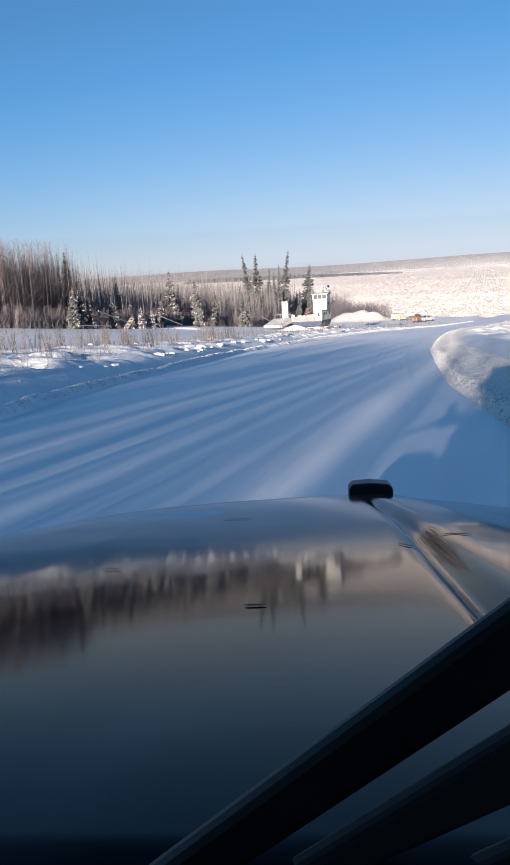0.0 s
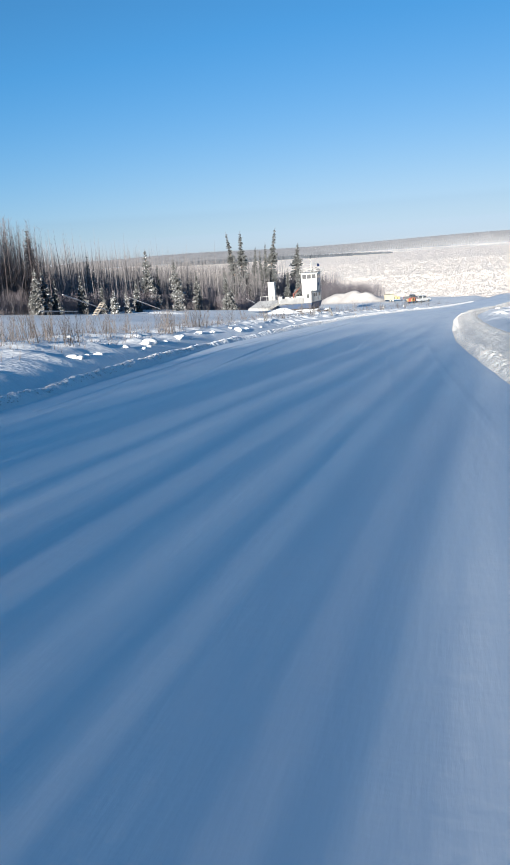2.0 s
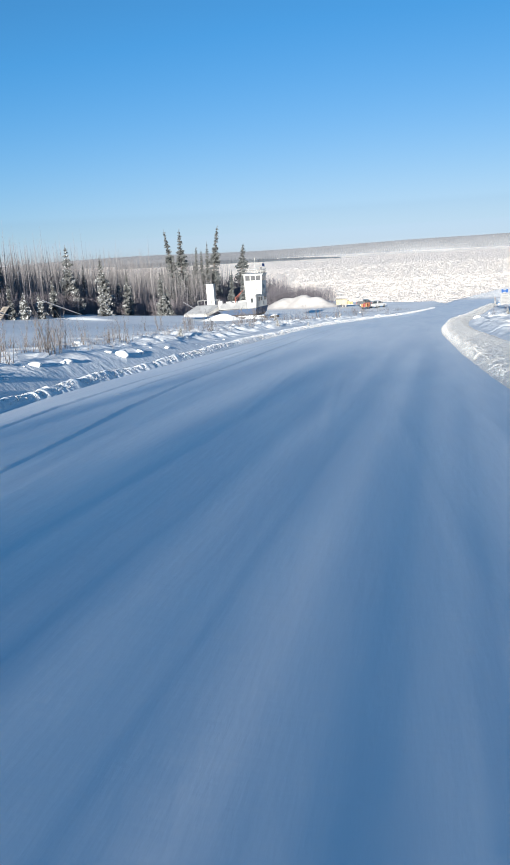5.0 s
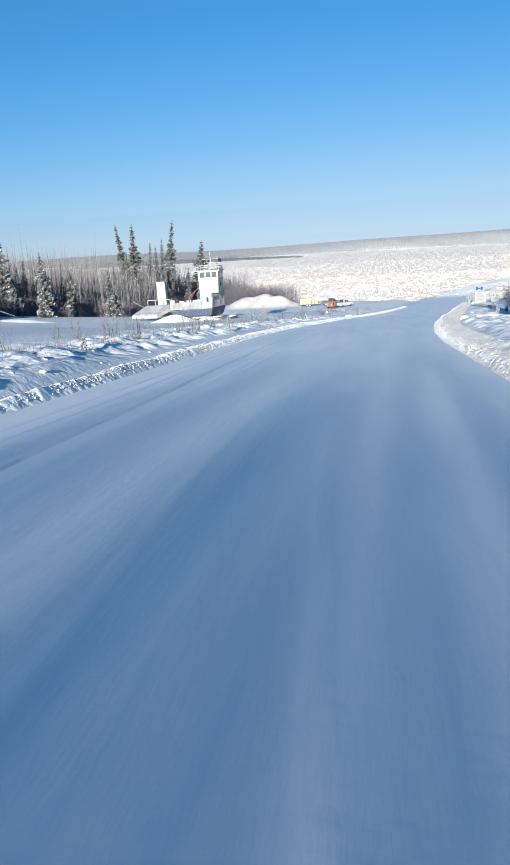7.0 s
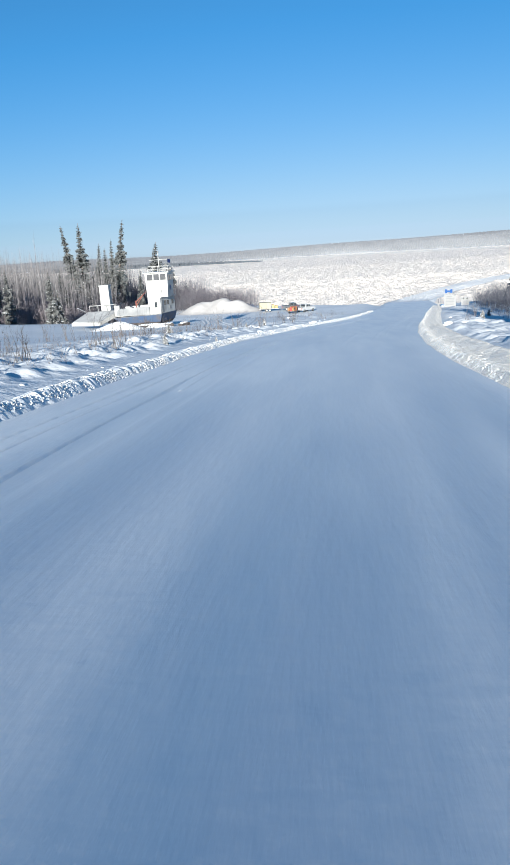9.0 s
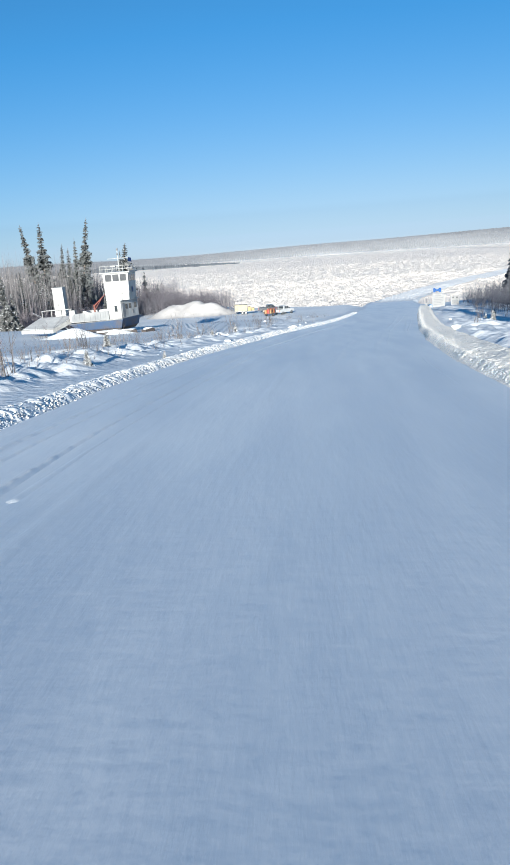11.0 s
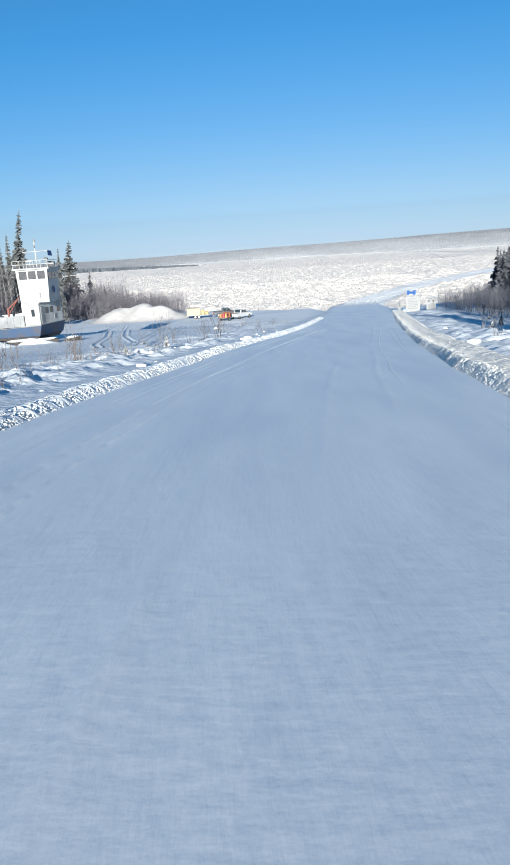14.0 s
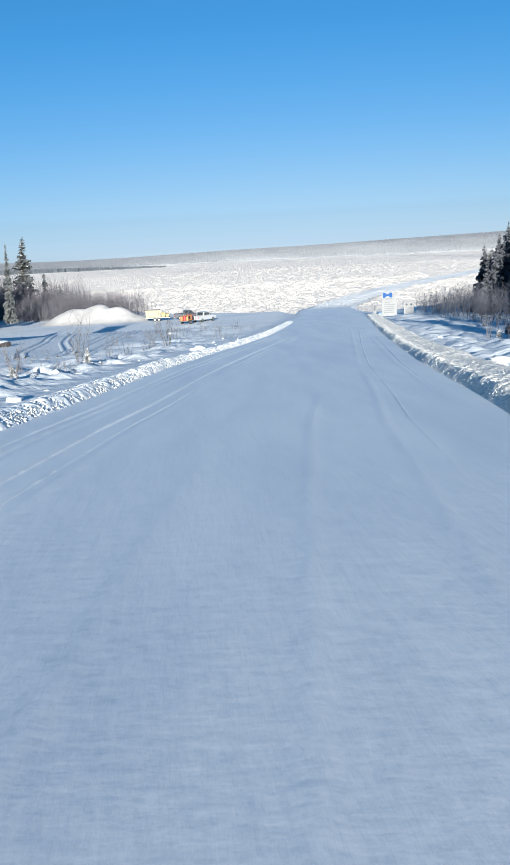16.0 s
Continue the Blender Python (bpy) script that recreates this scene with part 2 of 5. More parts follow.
def add_rod(bm, a, b, r0, r1=None, sides=8):
    a, b = Vector(a), Vector(b)
    d = b - a
    q = d.to_track_quat("Z", "Y").to_matrix().to_4x4()
    bmesh.ops.create_cone(bm, cap_ends=True, segments=sides, radius1=r0, radius2=r0 if r1 is None else r1, depth=d.length,
                          matrix=Matrix.Translation((a + b) / 2) @ q)


def rod(a, b, r0, r1=None, sides=8):
    bm = bmesh.new()
    add_rod(bm, a, b, r0, r1, sides)
    return bm


def prism(outline, lo, hi, axis="x", bevel=0.0):
    """A solid from an outline in the other two axes, between lo and hi along the axis."""
    bm = bmesh.new()
    place = {"x": lambda u, v, w: (w, u, v), "y": lambda u, v, w: (u, w, v), "z": lambda u, v, w: (u, v, w)}[axis]
    a = [bm.verts.new(place(u, v, lo)) for u, v in outline]
    b = [bm.verts.new(place(u, v, hi)) for u, v in outline]
    bm.faces.new(a[::-1])
    bm.faces.new(b)
    for i in range(len(a)):
        j = (i + 1) % len(a)
        bm.faces.new((a[i], a[j], b[j], b[i]))
    bmesh.ops.recalc_face_normals(bm, faces=bm.faces)
    if bevel:
        bmesh.ops.bevel(bm, geom=list(bm.edges), offset=bevel, segments=2, affect="EDGES", profile=0.5)
    return bm


rng = np.random.default_rng(7)
random.seed(7)

# ---- the lie of the land ----
ROAD_Z = np.array([(-400, 30.0), (-200, 15.2), (-130, 9.55), (-94.3, 6.70), (-85, 6.04), (-75.3, 5.46), (-68.9, 5.01), (-53.6, 3.79), (-46.5, 3.25), (-38.1, 2.61),
                   (-25, 1.67), (-18.6, 1.22), (-10.6, 0.68), (-5.3, 0.32), (0, -0.08), (10, -0.82), (50, -3.9), (112, -8.0), (160, -11.3), (225, -15.0),
                   (260, -15.35), (3000, -15.35)])
LEFT_X = np.array([(-400, 75), (-130, 10.0), (-94, 0.6), (-74, -3.1), (-68, -4.05), (-60, -5.35), (-52.5, -6.4), (-46, -7.2), (-39, -7.6), (-30, -7.45), (-22, -7.4), (-15, -7.3),
                   (-5, -6.85), (2, -6.5), (8, -6.05), (14, -5.4), (18, -4.85), (24, -4.2), (30, -3.5), (41, -1.8), (61, 1.6), (75, 3.4), (95, 5.6), (125, 9), (165, 12), (202, 16), (231, 22),
                   (271, 36), (314, 54), (396, 100), (492, 160), (640, 260)])
RIGHT_X = np.array([(-400, 90), (-130, 22.5), (-94, 12.6), (-70, 8.0), (-55, 6.5), (-41, 5.3), (-28, 4.7), (-10, 4.3), (0, 4.5), (15, 5.5), (20, 6.1), (30, 7.1), (52, 9.9), (70, 12.2), (90, 15.0),
                    (112, 18), (140, 21.5), (165, 24), (202, 27), (231, 33), (271, 48), (314, 68), (396, 118), (492, 182), (640, 290)])
LEFT_Z = np.array([(-400, 30.0), (-200, 16.0), (-94, 7.9), (-52, 4.65), (-26, 2.35), (1, 0.45), (10, -0.35), (46, -3.7), (60, -4.6), (78, -5.6), (92, -6.6), (104, -8.0), (118, -9.5), (160, -10.4), (400, -10.6)])


def table(t, y):
    return np.interp(y, t[:, 0], t[:, 1])


def smooth(e0, e1, v):
    u = np.clip((v - e0) / (e1 - e0), 0, 1)
    return u * u * (3 - 2 * u)


class Ripple:
    """Smooth seeded value noise over the plane, for arrays."""

    def __init__(self, seed):
        self.g = np.random.default_rng(seed).random((256, 256))

    def __call__(self, x, y, size):
        u, v = np.asarray(x) / size + 1000, np.asarray(y) / size + 1000
        i, j = np.floor(u).astype(int), np.floor(v).astype(int)
        a, b = u - i, v - j
        a, b = a * a * (3 - 2 * a), b * b * (3 - 2 * b)
        g = lambda p, q: self.g[p % 256, q % 256]
        return (g(i, j) * (1 - a) + g(i + 1, j) * a) * (1 - b) + (g(i, j + 1) * (1 - a) + g(i + 1, j + 1) * a) * b - 0.5


RP = Ripple(3)


CELLS = {seed: np.random.default_rng(seed).random((4, 128, 128)) for seed in (5, 6, 7)}


def humps(x, y, size, seed):
    """Rounded heaps of thrown snow that run into one another: one in each cell of a jittered grid."""
    x, y = np.broadcast_arrays(np.asarray(x, float), np.asarray(y, float))
    g = CELLS[seed]
    i, j = np.floor(x / size).astype(int), np.floor(y / size).astype(int)
    out = np.zeros(x.shape)
    for di in (-1, 0, 1):
        for dj in (-1, 0, 1):
            p, q = (i + di) % 128, (j + dj) % 128
            cx, cy = (i + di + g[0][p, q]) * size, (j + dj + g[1][p, q]) * size
            wide = size * (0.5 + 0.42 * g[2][p, q])
            d = ((x - cx) / wide) ** 2 + ((y - cy) / wide * 0.85) ** 2
            out = np.maximum(out, np.clip(1 - d, 0, 1) ** 0.8 * (0.35 + 0.65 * g[3][p, q]))
    return out


RIVER = -15.5


def road_z(x, y):
    mid = (table(LEFT_X, y) + table(RIGHT_X, y)) / 2
    fall = np.interp(y, [-60, 0, 40, 90], [0.02, 0.025, 0.025, 0.0])
    return table(ROAD_Z, y) - fall * (x - mid)


def land(x, y):
    """Height of the snow-covered land and the river ice, with the road left as a shallow bed."""
    x, y = np.asarray(x, float), np.asarray(y, float)
    xl, xr, rz = table(LEFT_X, y), table(RIGHT_X, y), road_z(x, y)
    out_l, out_r = xl - x, x - xr
    # beside the road on the left: berm shoulder, then a bumpy meadow
    lz = table(LEFT_Z, y) + 0.06 * np.clip(-x - 36, 0, 60) * smooth(130, 60, y) + 0.06 * np.clip(-x - 62, 0, 130) * smooth(20, 120, y)
    near_l = 1 + 0.9 * smooth(14, 7, out_l)
    lumps = RP(x, y, 7) * 0.16 + (smooth(-0.06, 0.2, RP(x + 50, y, 2.1)) * 0.10 + smooth(-0.02, 0.14, RP(x, y + 90, 1.0)) * 0.07 - 0.06) * near_l
    lump_fade = smooth(1.5, 4.0, out_l) * (1 - 0.86 * smooth(9, 18, out_l)) * smooth(140, 90, y)
    thrown = smooth(1.0, 1.9, out_l) * smooth(8.5, 4.5, out_l) * smooth(-36, -24, y) * smooth(75, 45, y)
    lip = smooth(1.8, 2.3, out_l) * smooth(4.4, 3.0, out_l) * smooth(-24, -34, y)
    if np.any(thrown > 0):
        lumps = lumps * (1 - 0.6 * thrown) + (humps(x + RP(x, y, 0.9) * 0.7, y + RP(x + 9, y, 0.9) * 0.7, 1.0, 5) * 0.34 + humps(x + 0.5, y, 0.62, 6) * 0.2 + RP(x, y, 0.45) * 0.12 - 0.10) * thrown
    if np.any(lip > 0):
        lumps = lumps + humps(x, y, 0.9, 7) * 0.2 * lip
    bank = rz + (lz - rz) * smooth(0.8, 6.0, out_l) + 0.10 * np.exp(-((out_l - 1.3) / 0.9) ** 2) * smooth(112, 80, y)
    # up the road a shaded trough lies between the ploughed ridge and the lip of the bank
    u = np.clip(out_l, 0, 7)
    ditch = rz + np.interp(u, [0, 0.7, 1.4, 2.0, 2.4, 3.0], [0.0, -0.16, -0.2, 0.30, 0.42, 0.46]) + np.clip(lz - rz - 0.46, -2, 2) * smooth(2.4, 6.5, out_l)
    upper = smooth(-14, -30, y)
    left = bank * (1 - upper) + ditch * upper + lumps * lump_fade
    # on the right: a windrow, then a low shelf that rises to the brush
    shelf = rz + np.interp(y, [-90, -40, 0, 20, 60, 110, 170], [1.4, 1.0, 0.25, 0.0, -0.1, -0.35, 0.0]) + 0.05 * np.clip(out_r - 4, 0, 30)
    right = rz + (shelf - rz) * smooth(0.5, 3.5, out_r) + 0.14 * np.exp(-((out_r - 1.3) / 0.8) ** 2) * smooth(120, 100, y) + (
        (RP(x, y, 4) * 0.5 + RP(x, y + 33, 1.3) * 0.22) * smooth(2.5, 5, out_r))
    mounds = smooth(2.0, 3.0, out_r) * smooth(9.0, 5.5, out_r) * smooth(-32, -22, y) * smooth(118, 100, y)
    if np.any(mounds > 0):
        right = right + (humps(x + RP(x, y, 1.2) * 0.9, y + RP(x + 9, y, 1.2) * 0.9, 1.6, 6) * 0.4 + humps(x, y + 0.4, 0.9, 7) * 0.2 + RP(x, y, 0.6) * 0.1 - 0.12) * mounds
    z = np.where(out_l > 0, left, np.where(out_r > 0, right, rz - 0.12))
    # shore: the land falls to the ice
    edge = np.interp(x, [-400, -150, -75, -45, -20, 0, 12, 30, 60, 120, 400], [330, 300, 250, 205, 172, 158, 160, 150, 170, 190, 240]) + RP(x, y, 25) * 10
    on_road = (out_l < 1.5) & (out_r < 1.5)
    shore = smooth(0, 26, y - edge)
    z = np.where(on_road, z, z * (1 - shore) + RIVER * shore)
    return np.where((y > 262), np.where(on_road & (y < 700), RIVER, RIVER), z)


def axis_steps(stops):
    """Grid lines from (start, step) pairs; the last entry is the end."""
    out = []
    for (a, s), (b, _) in zip(stops, stops[1:]):
        out += list(np.arange(a, b - 1e-6, s))
    return np.array(out + [stops[-1][0]])


def sheet(name, xs, ys, height, mat, smooth_it=True):
    X, Y = np.meshgrid(xs, ys)
    Z = height(X, Y)
    verts = np.stack([X, Y, Z], -1).reshape(-1, 3)
    nx, ny = len(xs), len(ys)
    i = (np.arange(ny - 1)[:, None] * nx + np.arange(nx - 1)[None]).ravel()
    faces = np.stack([i, i + 1, i + nx + 1, i + nx], -1)
    me = bpy.data.meshes.new(name)
    me.vertices.add(len(verts))
    me.vertices.foreach_set("co", verts.ravel())
    me.loops.add(len(faces) * 4)
    me.loops.foreach_set("vertex_index", faces.ravel())
    me.polygons.add(len(faces))
    me.polygons.foreach_set("loop_start", np.arange(len(faces)) * 4)
    me.polygons.foreach_set("use_smooth", np.full(len(faces), smooth_it))
    me.update(calc_edges=True)
    me.materials.append(mat)
    return new(name, me)


def far_land(x, y):
    """Adds the wooded ridge beyond the river and the low spit to the land."""
    z = land(x, y)
    shore = 1900 + 0.12 * (-x) * (x < 0) - 0.55 * np.clip(x, 0, 1600) + RP(x, y * 0, 300) * 90
    rise = smooth(0, 420, y - shore)
    return z + rise * (np.interp(x, [-650, -240, 254, 745, 1500], [17, 20, 26, 33, 40]) + RP(x, y, 500) * 9)


ground = sheet("ground", axis_steps([(-2600, 200), (-600, 40), (-200, 5), (-60, 1.0), (-26, 0.5), (-17, 0.25), (-4, 0.5), (5, 0.35), (20, 0.6), (30, 1.0), (60, 5), (200, 40), (600, 200), (2600, 0)]),
               axis_steps([(-420, 20), (-140, 2), (-100, 0.42), (-42, 0.28), (40, 0.5), (60, 0.8), (130, 1.5), (270, 10), (420, 40), (1200, 60), (2600, 200), (3600, 0)]), far_land, SNOW)
tagged(ground, "bumpy white snow-covered riverbank and frozen river", "snow ground", kind="structure")


RUTS = (0.13, 0.155, 0.285, 0.31, 0.46, 0.60, 0.72, 0.86)


def strip(name, ys, n, mat):
    """The road's ribbon between its edges, with faint wheel ridges along it."""
    Y = np.repeat(np.array(ys)[:, None], n + 1, 1)
    U = np.repeat(np.linspace(0, 1, n + 1)[None], len(ys), 0)
    a, b = table(LEFT_X, Y) - 0.5, table(RIGHT_X, Y) + 0.5
    X = a + (b - a) * U
    W = (RP(U * 30, Y, 6) * 0.04 + RP(U * 60, Y, 3) * 0.012) * (1 - 0.7 * smooth(20, 80, Y))
    for k, f in enumerate(RUTS):
        f2 = f + 0.012 * np.sin(Y / 17 + k)
        W = W + 0.035 * np.exp(-((U - f2) / 0.006) ** 2) * smooth(-0.1, 0.25, RP(U * 0 + k * 9, Y, 14))
    W = W + np.clip(RP(U * 55 + 7, Y, 1.0) * 0.5 + RP(U * 21, Y * 0.02, 1.0) * 0.5, -0.1, 0.4) * 0.45 * smooth(190, 235, Y)
    W = W + (np.abs(RP(U * 4 + 3, Y, 2.6)) * 0.5 + np.abs(RP(U * 9, Y + 40, 1.7)) * 0.5) * 0.9 * smooth(185, 225, Y) * smooth(-0.22, 0.05, RP(U * 13, Y * 0.02, 1.0))
    Z = road_z(X, Y) + W
    verts = np.stack([X, Y, Z], -1).reshape(-1, 3)
    i = (np.arange(len(ys) - 1)[:, None] * (n + 1) + np.arange(n)[None]).ravel()
    return mesh_ob(name, verts, np.stack([i, i + 1, i + n + 2, i + n + 1], -1).tolist(), mat, smooth=True)


road = strip("road", list(np.arange(-130, 196.1, 0.5)), 130, PACKED)
tagged(road, "packed snow road with drifted streaks and faint wheel tracks", "snow road", kind="structure")

ice_road = strip("road", list(np.arange(196, 300, 0.55)) + list(np.arange(300, 640, 3)), 110, TRACKED)
tagged(ice_road, "ice road of rutted bright snow crossing the river", "ice road", kind="structure")


def tread_ridge(u, y0, y1, height):
    """A thin crumbly ridge left between wheel tracks."""
    ys, off = np.arange(y0, y1, 0.11), np.linspace(-0.12, 0.12, 7)
    Y, V = np.repeat(ys[:, None], 7, 1), np.repeat(off[None], len(ys), 0)
    a, b = table(LEFT_X, Y) - 0.5, table(RIGHT_X, Y) + 0.5
    X = a + (b - a) * (u + 0.012 * np.sin(Y / 17 + u * 20)) + V
    live = (0.45 + 0.55 * smooth(-0.35, 0.0, RP(Y * 0 + u * 70, Y, 12))) * smooth(y0 + 1, y0 + 9, Y) * smooth(y1 - 1, y1 - 9, Y)
    Z = road_z(X, Y) + 0.005 + np.exp(-(V / 0.045) ** 2) * live * (height * 0.8 + RP(X * 3, Y, 0.17) * height * 0.4) - 0.03 * (1 - np.exp(-(V / 0.08) ** 2)) - 0.03 * (live < 0.02)
    i = (np.arange(len(ys) - 1)[:, None] * 7 + np.arange(6)[None]).ravel()
    return mesh_ob("tread_ridge", np.stack([X, Y, Z], -1).reshape(-1, 3), np.stack([i, i + 1, i + 8, i + 7], -1).tolist(), PACKED, road, True)


for u, y0, y1, h in ((0.115, -70, 75, 0.045), (0.15, -45, 70, 0.04), (0.235, -60, 60, 0.06), (0.27, -20, 50, 0.04), (0.78, 5, 80, 0.03), (0.88, -10, 60, 0.03)):
    tread_ridge(u, y0, y1, h)


def ice_height(x, y):
    near = smooth(190, 240, y)
    j = np.abs(RP(x, y, 7)) * 0.7 + np.abs(RP(x + 7, y, 3.6)) * 1.6 + np.abs(RP(x, y + 41, 2.3)) * 1.2 + RP(x, y + 3, 15) * 0.4
    xl, xr = table(LEFT_X, y), table(RIGHT_X, y)
    off = np.maximum(xl - x, x - xr)
    clear = smooth(0, 5, off)
    return RIVER + 0.02 + j * near * clear + 0.05


river_ice = sheet("river", axis_steps([(-1000, 8), (-300, 3.0), (-140, 1.6), (150, 3.0), (330, 8), (1000, 0)]), axis_steps([(186, 1.4), (420, 3.0), (760, 6), (1500, 12), (1880, 0)]), ice_height, ICE, False)
tagged(river_ice, "frozen river covered in jumbled rough white ice", "river ice", kind="structure")

# ---- snow heaps, windrows and lumps ----


def lump_mesh(seed, flat=0.75, detail=1):
    bm = bmesh.new()
    bmesh.ops.create_icosphere(bm, subdivisions=detail, radius=1.0)
    for v in bm.verts:
        k = 1 + 0.5 * noise.noise(v.co * 1.3 + Vector((seed * 7.1, 0, 3))) + 0.28 * noise.noise(v.co * 2.7 + Vector((0, seed * 3.3, 0)))
        v.co *= k
        v.co.z *= flat
    vs = np.array([v.co[:] for v in bm.verts])
    fs = np.array([[v.index for v in f.verts] for f in bm.faces])
    bm.free()
    return vs, fs


LUMPS = [lump_mesh(s, 0.8, 2) for s in range(12)]
ROUND_LUMPS = [lump_mesh(s, 0.62, 2) for s in range(20, 26)]


def scatter(name, places, mat, shapes=LUMPS, smooth_it=False, squash=(1, 1, 1)):
    """One mesh of many lumps: rows of x, y, z, size."""
    vs, fs, base = [], [], 0
    for x, y, z, s in places:
        v, f = shapes[rng.integers(len(shapes))]
        a = rng.random() * 6.283
        c, d = math.cos(a), math.sin(a)
        sc = s * (0.7 + 0.6 * rng.random(3)) * np.array(squash)
        w = v * sc
        vs.append(np.stack([w[:, 0] * c - w[:, 1] * d + x, w[:, 0] * d + w[:, 1] * c + y, w[:, 2] + z], -1))
        fs.append(f + base)
        base += len(v)
    return mesh_ob(name, np.concatenate(vs), np.concatenate(fs).tolist(), mat, smooth=smooth_it)


RQ = Ripple(11)


CLODS = [lump_mesh(s, 0.8, 1) for s in range(40, 48)]
CLOD_MESHES = {}


def clod_mesh(k, mat):
    if (k, mat.name) not in CLOD_MESHES:
        me = bpy.data.meshes.new("clod")
        me.from_pydata(CLODS[k][0].tolist(), [], CLODS[k][1].tolist())
        me.materials.append(mat)
        CLOD_MESHES[k, mat.name] = me
    return CLOD_MESHES[k, mat.name]


def windrow(side, y0, y1, height, flat_top, fall, mat, clod_mat, label, per_metre, single, face, crumble=0.35, even=1.0, south=1.0, grain=1.0):
    """A ploughed ridge beside the road: a crumbled body with clods on it; those of one stretch are pieces of their own."""
    ys, us = np.arange(y0, y1, 0.08), np.linspace(-0.3, fall + 0.7, 34)

    def top(x, y, u):
        body = smooth(-0.12, 0.38, u) * smooth(fall + 0.45, flat_top, u)
        base = road_z(x, y) * (1 - smooth(0.0, fall, u)) + land(x, y) * smooth(0.0, fall, u)
        return base - 0.05 + body * height * np.interp(y, [y0, y0 + 14, -25, -8], [0.0, south, south, 1.0]) * (1 + RQ(x * 0, y, 5) * 0.35 + RQ(x, y + 9, 1.1) * 0.25)

    Y = np.repeat(ys[:, None], len(us), 1)
    U = np.repeat(us[None], len(ys), 0)
    X = table(LEFT_X, Y) - U if side < 0 else table(RIGHT_X, Y) + U
    rough = smooth(-0.1, 0.2, U) * smooth(fall + 0.4, fall - 0.2, U)
    Z = top(X, Y, U) + rough * (RQ(X + 31, Y, 0.19) * 0.08 + np.abs(RQ(X, Y + 17, 0.34)) * 0.11 - 0.03) * (crumble + (1 - crumble) * smooth(0.8, 0.35, U)) * (1.0 if side < 0 else 0.75)
    n = len(us)
    i = (np.arange(len(ys) - 1)[:, None] * n + np.arange(n - 1)[None]).ravel()
    ob = thing("snow_windrow", Matrix.Identity(4), label, "snow berm", "road windrows")
    mesh_ob("ridge", np.stack([X, Y, Z], -1).reshape(-1, 3), np.stack([i, i + 1, i + n + 1, i + n], -1).tolist(), mat, ob, smooth=False)
    count = int((y1 - y0) * per_metre)
    cy = y1 - (y1 - y0 - 4) * rng.random(count) ** even
    cu = np.where(rng.random(count) < face, rng.normal(0.16, 0.17, count), rng.uniform(0, fall * (0.25 + 0.75 * crumble), count))
    cx = table(LEFT_X, cy) - cu if side < 0 else table(RIGHT_X, cy) + cu
    size = (0.03 + 0.10 * rng.random(count) ** 2.6) * grain
    size = np.where(cu < 0.0, size * 0.55, size) * (np.interp(cy, [-45, -10], [0.55, 1.0]) if side < 0 else 1.0)
    cz = top(cx, cy, cu) - size * 0.6
    rest, made = [], 0
    sparse = (cy < -20) & (side < 0) & ((np.abs(cu - 0.34) > 0.22))
    for x, y, z, s, skip in zip(cx, cy, cz, size, sparse):
        if skip:
            continue
        if made < 260 and single[0] < y < single[1] and s > 0.06 * grain:
            c = new("clod", clod_mesh(made % 8, clod_mat))
            c.parent = ob
            c.matrix_world = pose(x, y, z, 0, 0, rng.random() * 360) @ Matrix.Diagonal((s, s * rng.uniform(0.7, 1.2), s, 1))
            made += 1
        else:
            rest.append((x, y, z, s))
    loose = scatter("loose_snow", rest, clod_mat, CLODS, side < 0)
    loose.parent = ob
    tagged(loose, "", "", "", "stuff")
    return ob


windrow(-1, -94, 98, 0.23, 0.6, 0.9, SNOW, LUMP, "ploughed ridge of crumbled white snow along the road", 115, (-14, 14), 0.6, 0.8, 1.0, 1.5, 0.44)
windrow(1, -94, 110, 0.36, 1.5, 1.95, DIRTY, LUMP, "ploughed flat-topped ridge of gritty crumbled snow along the road", 55, (0, 26), 0.85, 0.5, 0.7, 1.0, 0.36)


def clods(places, label):
    return tagged(scatter("snow_clods", places, SNOW, LUMPS, True, (1.15, 1.0, 0.85)), label, "snow clods", "", "stuff")


rows_c = []
for _ in range(200):
    y = rng.uniform(-92, 92)
    off = (2.2 if y < -25 else 1.5) + abs(rng.normal(0, 2.4))
    x = table(LEFT_X, y) - off
    if float(RP(x, y, 3)) > -0.12:
        s = 0.04 + (0.12 if y > -25 else 0.17) * rng.random() ** (2.6 if y > -30 else 3.5)
        rows_c.append((x, y, float(land(x, y)) - s * 0.35, s))
clods(rows_c, "tumbled clods of snow thrown over the roadside meadow")

def chunk(x, y, size, label="rounded chunk of fresh snow lying in the meadow", flat=1.0):
    vs, fs = ROUND_LUMPS[rng.integers(len(ROUND_LUMPS))]
    ob = mesh_ob("snow_chunk", vs * size * np.array([1.1, 0.8, 0.85 * flat]), fs.tolist(), SNOW, smooth=True)
    ob.matrix_world = pose(x, y, float(land(x, y)) + size * 0.1, 0, 0, rng.random() * 360)
    return tagged(ob, label, "snow chunk", "snow chunks")


